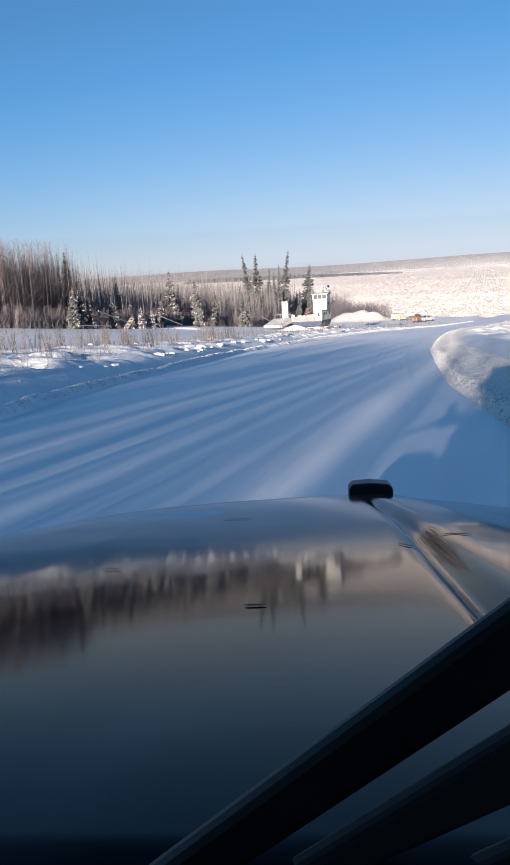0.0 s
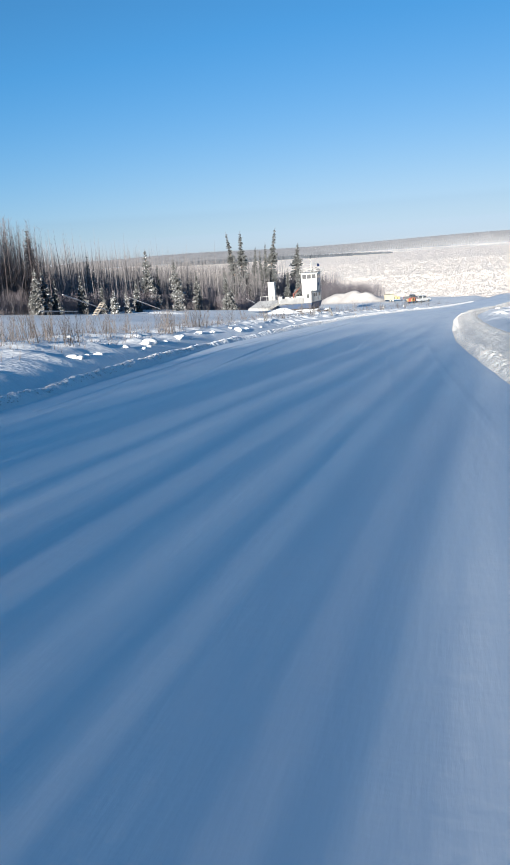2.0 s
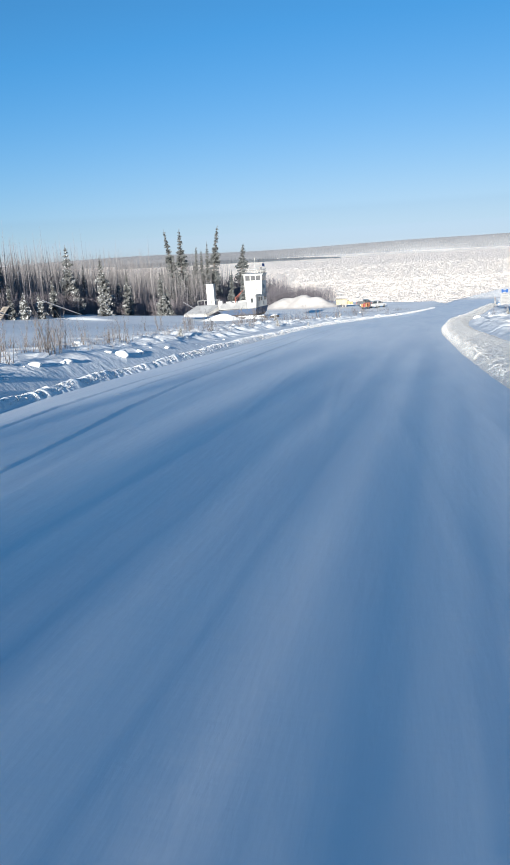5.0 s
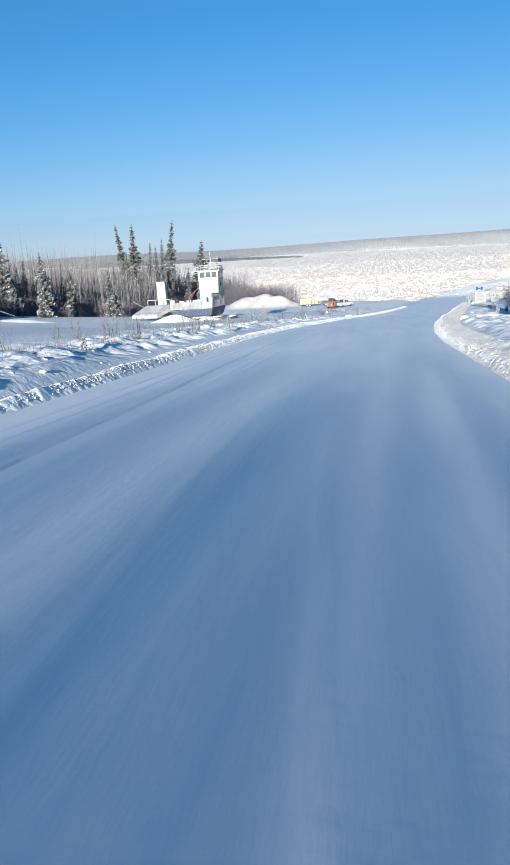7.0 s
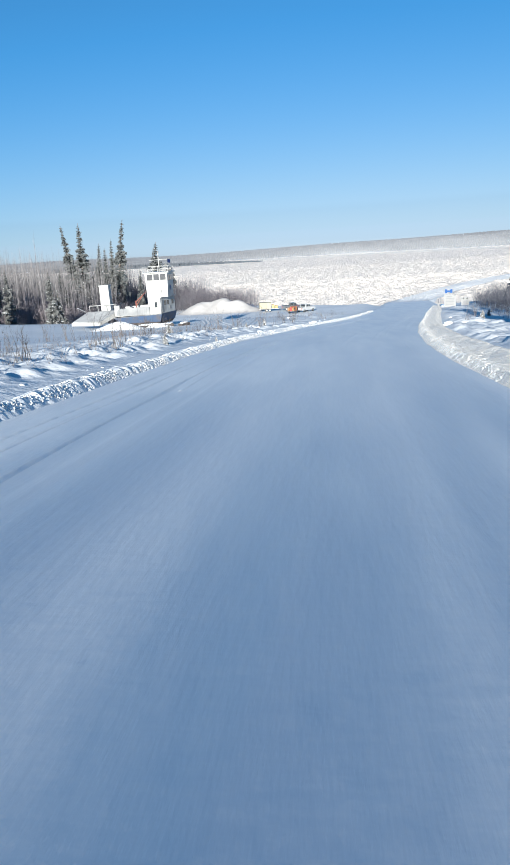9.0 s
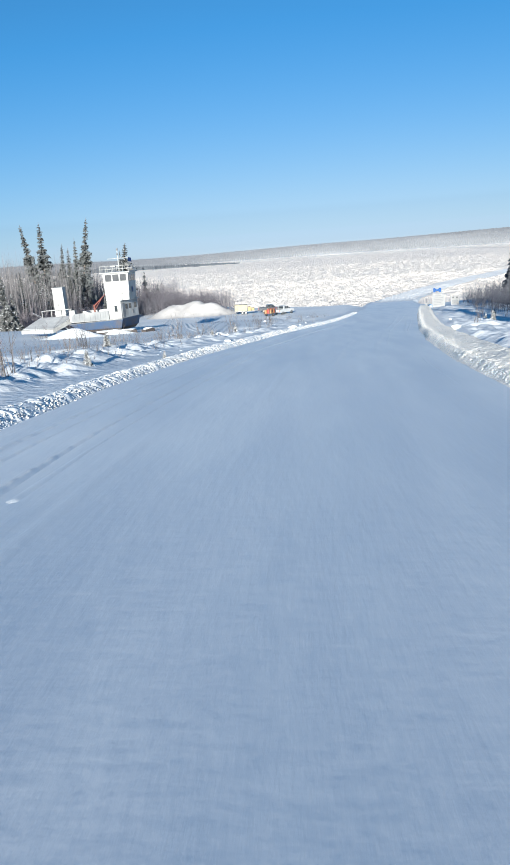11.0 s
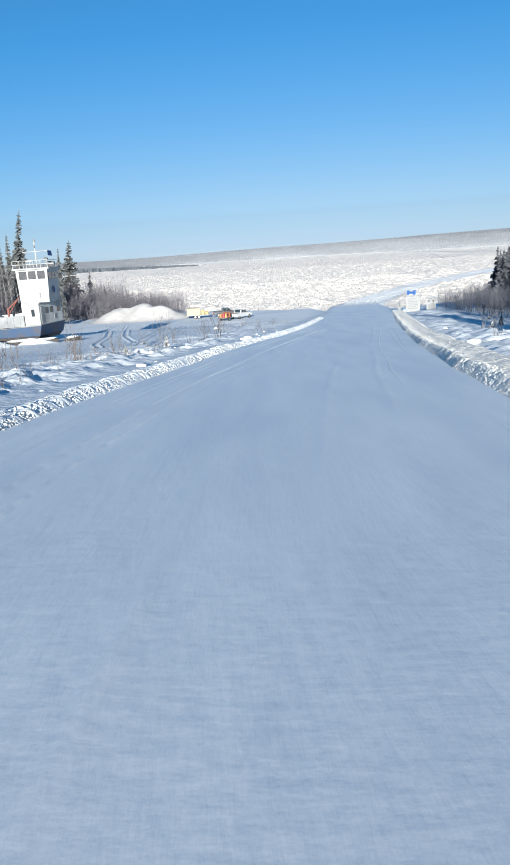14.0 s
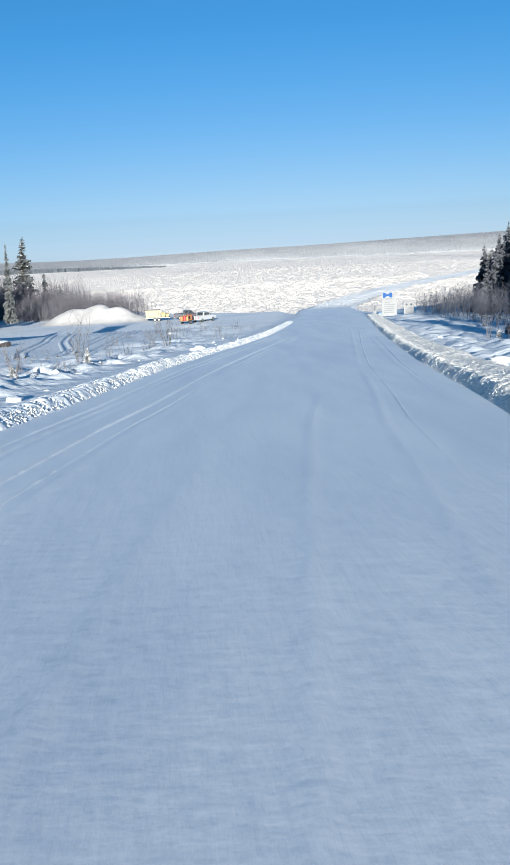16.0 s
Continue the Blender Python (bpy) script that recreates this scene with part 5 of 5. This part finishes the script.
for x, y, h, n in SPOTS[-40:]:
    pick = PROTO[int(rng.integers(8))]
    copy_thing(pick, pose(x, y, gz(x, y) - 0.05, 0, 0, rng.random() * 360) @ Matrix.Scale(h / 1.75, 4))
for _ in range(95):
    y = rng.uniform(-90, 60) if rng.random() < 0.45 else rng.uniform(-88, -25)
    x = table(LEFT_X, y) - 3.2 - abs(rng.normal(0, 7.5))
    pick = PROTO[int(rng.integers(8))]
    copy_thing(pick, pose(x, y, gz(x, y) - 0.05, 0, 0, rng.random() * 360) @ Matrix.Scale(rng.uniform(0.7, 1.3), 4))
# finer dead stems through the meadow
vs, fs = [], []
for _ in range(4200):
    y = rng.uniform(-88, 100)
    x = table(LEFT_X, y) - 3.2 - abs(rng.normal(0, 9))
    if x < -50 or float(RP(x, y, 9)) < -0.05:
        continue
    h = rng.uniform(0.2, 0.7)
    z = gz(x, y) - 0.03
    for _ in range(3):
        a = rng.random() * 6.283
        blades(vs, fs, (x, y, z), (x + math.cos(a) * h * 0.3, y + math.sin(a) * h * 0.3, z + h * rng.uniform(0.7, 1.1)), 0.007)
tagged(mesh_ob("dead_stems", np.array(vs), fs, STEM), "thin dead stems poking through meadow snow", "dead grass", "", "stuff")

# ---- far shore ----


def far_trees(name, x, y, z, h, r, label, mat=FAR_WOOD):
    """Many far conifers, three faces each."""
    n = len(x)
    V = np.zeros((n, 4, 3))
    V[:, 0], V[:, 1], V[:, 2] = np.stack([x - r, y, z - 1], -1), np.stack([x + r, y, z - 1], -1), np.stack([x, y - r, z - 1], -1)
    V[:, 3] = np.stack([x + rng.normal(0, 0.5, n), y, z + h], -1)
    i = np.arange(n)[:, None] * 4
    F = np.concatenate([i + [0, 2, 3], i + [2, 1, 3], i + [1, 0, 3]])
    return tagged(mesh_ob(name, V.reshape(-1, 3), F.tolist(), mat), label, "woods", "", "stuff")


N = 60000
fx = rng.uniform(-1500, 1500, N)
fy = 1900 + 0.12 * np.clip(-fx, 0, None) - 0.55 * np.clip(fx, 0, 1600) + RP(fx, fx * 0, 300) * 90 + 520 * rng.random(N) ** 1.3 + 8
far_trees("far_woods", fx, fy, far_land(fx, fy), rng.uniform(4, 8, N), rng.uniform(6, 12, N), "spruce woods on the far shore ridge, greyed for haze")
N = 4000
u = rng.random(N)
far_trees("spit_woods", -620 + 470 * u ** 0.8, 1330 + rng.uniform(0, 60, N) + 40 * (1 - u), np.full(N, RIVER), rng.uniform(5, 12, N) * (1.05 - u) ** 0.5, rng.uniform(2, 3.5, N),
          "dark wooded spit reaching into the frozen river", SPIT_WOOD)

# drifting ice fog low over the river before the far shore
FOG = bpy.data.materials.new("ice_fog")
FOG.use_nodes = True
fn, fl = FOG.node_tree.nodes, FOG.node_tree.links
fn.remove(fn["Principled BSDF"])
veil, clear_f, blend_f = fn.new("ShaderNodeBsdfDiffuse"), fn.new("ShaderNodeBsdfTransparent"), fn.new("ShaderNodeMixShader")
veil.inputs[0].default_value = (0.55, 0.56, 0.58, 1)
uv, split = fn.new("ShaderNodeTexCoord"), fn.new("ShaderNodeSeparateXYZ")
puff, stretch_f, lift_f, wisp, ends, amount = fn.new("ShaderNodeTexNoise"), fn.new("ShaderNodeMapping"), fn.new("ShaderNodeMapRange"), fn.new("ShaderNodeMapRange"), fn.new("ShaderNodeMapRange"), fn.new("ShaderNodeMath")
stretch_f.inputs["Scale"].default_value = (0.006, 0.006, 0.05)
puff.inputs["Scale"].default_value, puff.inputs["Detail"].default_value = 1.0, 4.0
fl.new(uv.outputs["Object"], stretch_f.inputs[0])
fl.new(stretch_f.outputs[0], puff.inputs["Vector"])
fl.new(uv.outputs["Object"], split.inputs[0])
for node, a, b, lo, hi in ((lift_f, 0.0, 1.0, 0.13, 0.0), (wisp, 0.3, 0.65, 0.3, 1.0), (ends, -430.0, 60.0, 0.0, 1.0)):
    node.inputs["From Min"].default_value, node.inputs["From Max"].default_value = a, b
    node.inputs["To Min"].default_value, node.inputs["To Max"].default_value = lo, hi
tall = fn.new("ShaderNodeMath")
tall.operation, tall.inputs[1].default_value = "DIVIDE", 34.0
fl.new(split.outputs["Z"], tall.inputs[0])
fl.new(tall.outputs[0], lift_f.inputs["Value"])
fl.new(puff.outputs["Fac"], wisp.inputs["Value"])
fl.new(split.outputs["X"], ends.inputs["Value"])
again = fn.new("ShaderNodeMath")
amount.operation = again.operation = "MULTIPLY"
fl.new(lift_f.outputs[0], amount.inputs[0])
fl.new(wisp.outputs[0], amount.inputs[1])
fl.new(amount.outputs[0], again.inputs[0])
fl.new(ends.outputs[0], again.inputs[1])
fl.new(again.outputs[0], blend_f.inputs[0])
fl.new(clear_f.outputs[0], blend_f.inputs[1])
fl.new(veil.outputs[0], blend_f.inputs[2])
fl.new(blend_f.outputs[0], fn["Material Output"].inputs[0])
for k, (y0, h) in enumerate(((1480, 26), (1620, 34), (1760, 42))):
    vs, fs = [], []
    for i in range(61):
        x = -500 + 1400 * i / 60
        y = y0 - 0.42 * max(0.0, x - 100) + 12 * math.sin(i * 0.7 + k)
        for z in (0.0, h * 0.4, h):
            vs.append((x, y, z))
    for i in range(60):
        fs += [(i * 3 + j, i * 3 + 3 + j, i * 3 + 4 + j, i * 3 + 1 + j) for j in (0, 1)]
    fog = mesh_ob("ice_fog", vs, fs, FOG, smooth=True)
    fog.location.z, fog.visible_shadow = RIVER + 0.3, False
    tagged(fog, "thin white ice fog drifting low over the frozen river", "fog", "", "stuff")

# ---- the truck, as it stands at the start ----
TRUCK_F = Vector((-0.2357, 0.9698, -0.0621)).normalized()
TRUCK_R = TRUCK_F.cross(Vector((0, 0, 1))).normalized()
TRUCK_U = TRUCK_R.cross(TRUCK_F)
EYE0 = Vector((9.168, -94.275, 9.098))
turn = Matrix((TRUCK_R, TRUCK_F, TRUCK_U)).transposed().to_4x4()
truck = thing("truck", Matrix.Translation(EYE0 - 2.4 * TRUCK_U + 0.2 * TRUCK_R) @ turn, "dusty grey-brown heavy truck with a long bonnet on the road", "truck")
H = 2.4  # eye height; part coordinates: x across from the centre line, y ahead of the driver's eye, z above the road


# across the bonnet: offset from the eye, rise of the skin
CROWN = np.array([(-1.5, -0.225), (-1.287, -0.139), (-1.079, -0.079), (-0.852, -0.033), (-0.642, -0.012), (-0.415, 0.002), (-0.05, 0.014), (0.10, 0.017), (0.204, 0.02), (0.295, 0.013),
                  (0.407, -0.01), (0.605, -0.037), (0.764, -0.061), (1.1, -0.13), (1.5, -0.26)])


def hood_z(x, y):
    """Height of the bonnet skin, which falls gently to the nose; a pressed groove runs along it."""
    xr = x + 0.2
    z = H - (0.290 + 0.185 * (y - 0.722) + 0.0149 * max(0.0, y - 0.722) ** 2) + min(1.0, y / 1.3) ** 1.5 * float(np.interp(xr, CROWN[:, 0], CROWN[:, 1]))
    side = 0.125 + 0.02 * (y - 1.0) / 1.8
    deep = min(1.0, max(0.0, (2.75 - y) / 0.8))
    return z - 0.03 * deep * math.exp(-((xr - side - 0.02) / 0.02) ** 2) - 0.012 * deep * min(1.0, max(0.0, (xr - side) / 0.05)) * math.exp(-max(0.0, xr - side) / 0.25)


nx, ny = 260, 60
vs, fs = [], []
for j in range(ny + 1):
    for i in range(nx + 1):
        x = -1.55 + 3.1 * i / nx
        front = 2.90 - 0.16 * (x / 1.2) ** 2
        v = j / ny
        y = 0.215 + (front - 0.215) * min(1.0, v / 0.92)
        z = hood_z(x, y)
        if v > 0.92:
            k = (v - 0.92) / 0.08
            y += 0.07 * math.sin(k * 1.57)
            z -= 0.07 * (1 - math.cos(k * 1.57))
        vs.append((x, y, z))
for j in range(ny):
    for i in range(nx):
        a = j * (nx + 1) + i
        fs.append((a, a + 1, a + nx + 2, a + nx + 1))
hood = mesh_ob("bonnet", vs, fs, HOOD, truck, True)
hood["label"] = "dusty glossy grey-brown bonnet"
mod = hood.modifiers.new("skin", "SOLIDIFY")
mod.thickness, mod.offset = 0.02, -1
part("bonnet_handle", prism([(-0.085, 1.62), (-0.085, 1.695), (-0.07, 1.712), (0.0, 1.716), (0.075, 1.708), (0.091, 1.69), (0.092, 1.62)], 2.84, 2.92, "y", 0.006), BLACK, truck, "black grab handle on the bonnet nose")
# frozen puddle and frost on the bonnet
for cx, cy, sx, sy, nm in ((-0.59, 1.87, 0.15, 0.17, "frost_patch"), (0.02, 0.74, 0.03, 0.012, "snow_bit")):
    vs, fs = [(cx, cy, hood_z(cx, cy) + 0.004)], []
    for k in range(28):
        a = k / 28 * 6.283
        q = 1 + 0.25 * noise.noise(Vector((math.cos(a) * 1.5, math.sin(a) * 1.5, cx)))
        px, py = cx + math.cos(a) * sx * q, cy + math.sin(a) * sy * q
        vs.append((px, py, hood_z(px, py) - 0.0005))
        fs.append((0, k + 1, (k + 1) % 28 + 1))
    mesh_ob(nm, vs, fs, SNOW, truck, True)
for cx, cy, L, w, a in ((-0.40, 1.55, 0.05, 0.005, 35), (-0.29, 0.66, 0.012, 0.004, 5), (0.0, 1.15, 0.03, 0.004, 40), (-0.1, 1.0, 0.02, 0.003, 60), (-0.5, 0.9, 0.015, 0.003, 20)):
    c, s = math.cos(radians(a)), math.sin(radians(a))
    pts = [(cx + c * u * L - s * v * w, cy - s * u * L - c * v * w) for u, v in ((-1, 0), (-0.5, 1), (0.6, 0.8), (1, 0), (0.5, -1), (-0.6, -0.7))]
    mesh_ob("dried_splash", [(px, py, hood_z(px, py) + 0.0015) for px, py in pts], [tuple(range(6))], RUBBER, hood)
part("grille", box((-0.55, 2.80, 0.75), (0.55, 2.93, 1.48), 0.03), STEEL, truck)
part("front_bumper", box((-1.2, 2.75, 0.4), (1.2, 3.02, 0.75), 0.05), STEEL, truck)
for s in (-1, 1):
    part("fender", prism([(0.35, 0.6), (0.3, 1.40), (2.1, 1.32), (2.6, 1.1), (2.65, 0.6), (2.35, 0.6), (2.2, 1.0), (1.8, 1.15), (1.4, 1.0), (1.25, 0.6)], s * 1.2 - 0.2, s * 1.2 + 0.2, "x", 0.02), HOOD, truck)
    part("headlight", box((s * 0.95 - 0.22, 2.62, 0.9), (s * 0.95 + 0.22, 2.74, 1.2), 0.03), LENS, truck)
    wl = part("front_wheel", rod((s * 1.05 - 0.15, 1.8, 0.5), (s * 1.05 + 0.15, 1.8, 0.5), 0.5, sides=24), RUBBER, truck)
    part("rim", rod((s * 1.2, 1.8, 0.5), (s * 1.23, 1.8, 0.5), 0.28, sides=16), STEEL, wl)
    wr = part("rear_wheel", rod((s * 1.0 - 0.25, -3.6, 0.5), (s * 1.0 + 0.25, -3.6, 0.5), 0.5, sides=24), RUBBER, truck)
    part("rim", rod((s * 1.25, -3.6, 0.5), (s * 1.28, -3.6, 0.5), 0.28, sides=16), STEEL, wr)
    part("door", box((s * 1.14 - 0.03, -1.1, 1.05), (s * 1.14 + 0.03, 0.30, 2.1), 0.02), HOOD, truck)
    part("pillar", rod((s * 1.10, 0.28, 2.05), (s * 1.02, -0.35, 3.0), 0.05, sides=8), BLACK, truck)
    part("side_panel", box((s * 1.14 - 0.03, -2.1, 1.05), (s * 1.14 + 0.03, -1.1, 3.05), 0.02), HOOD, truck)
    mir = part("wing_mirror", box((s * 1.55 - 0.1, 0.05, 1.9), (s * 1.55 + 0.1, 0.15, 2.5), 0.03), BLACK, truck)
    part("mirror_arm", rod((s * 1.14, 0.1, 2.05), (s * 1.5, 0.1, 2.3), 0.025, sides=8), BLACK, mir)
part("cab_roof", box((-1.1, -2.1, 3.0), (1.1, -0.3, 3.12), 0.05), HOOD, truck)
part("wind_deflector", prism([(-2.1, 3.12), (-2.1, 3.9), (-1.6, 3.85), (-0.4, 3.12)], -1.0, 1.0, "x", 0.04), HOOD, truck)
part("rear_wall", box((-1.1, -2.12, 1.05), (1.1, -2.06, 3.05), 0.02), HOOD, truck)
part("cab_floor", box((-1.1, -2.1, 0.95), (1.1, 0.3, 1.05), 0.02), BLACK, truck)
part("dashboard", prism([(0.02, 1.1), (0.02, 1.85), (0.12, 2.02), (0.26, 2.05), (0.29, 1.1)], -1.1, 1.1, "x", 0.02), BLACK, truck)
part("chassis", box((-0.45, -5.5, 0.6), (0.45, 2.6, 0.95), 0.03), BLACK, truck)
# the thick wiper gear close before the screen: blade, arm and linkage
wiper = part("wiper_arm", prism([(-0.345, 2.163), (0.1, 2.51), (0.1, 2.461), (-0.31, 2.167)], 0.235, 0.245, "y", 0.004), BLACK, truck, "dark wiper arm")
part("wiper_blade", prism([(-0.285, 2.171), (0.1, 2.432), (0.1, 2.36), (-0.27, 2.172)], 0.238, 0.248, "y", 0.003), RUBBER, wiper)
part("wiper_linkage", prism([(-0.235, 2.168), (0.1, 2.345), (0.1, 2.28), (-0.22, 2.12)], 0.24, 0.25, "y", 0.003), RUBBER, wiper)
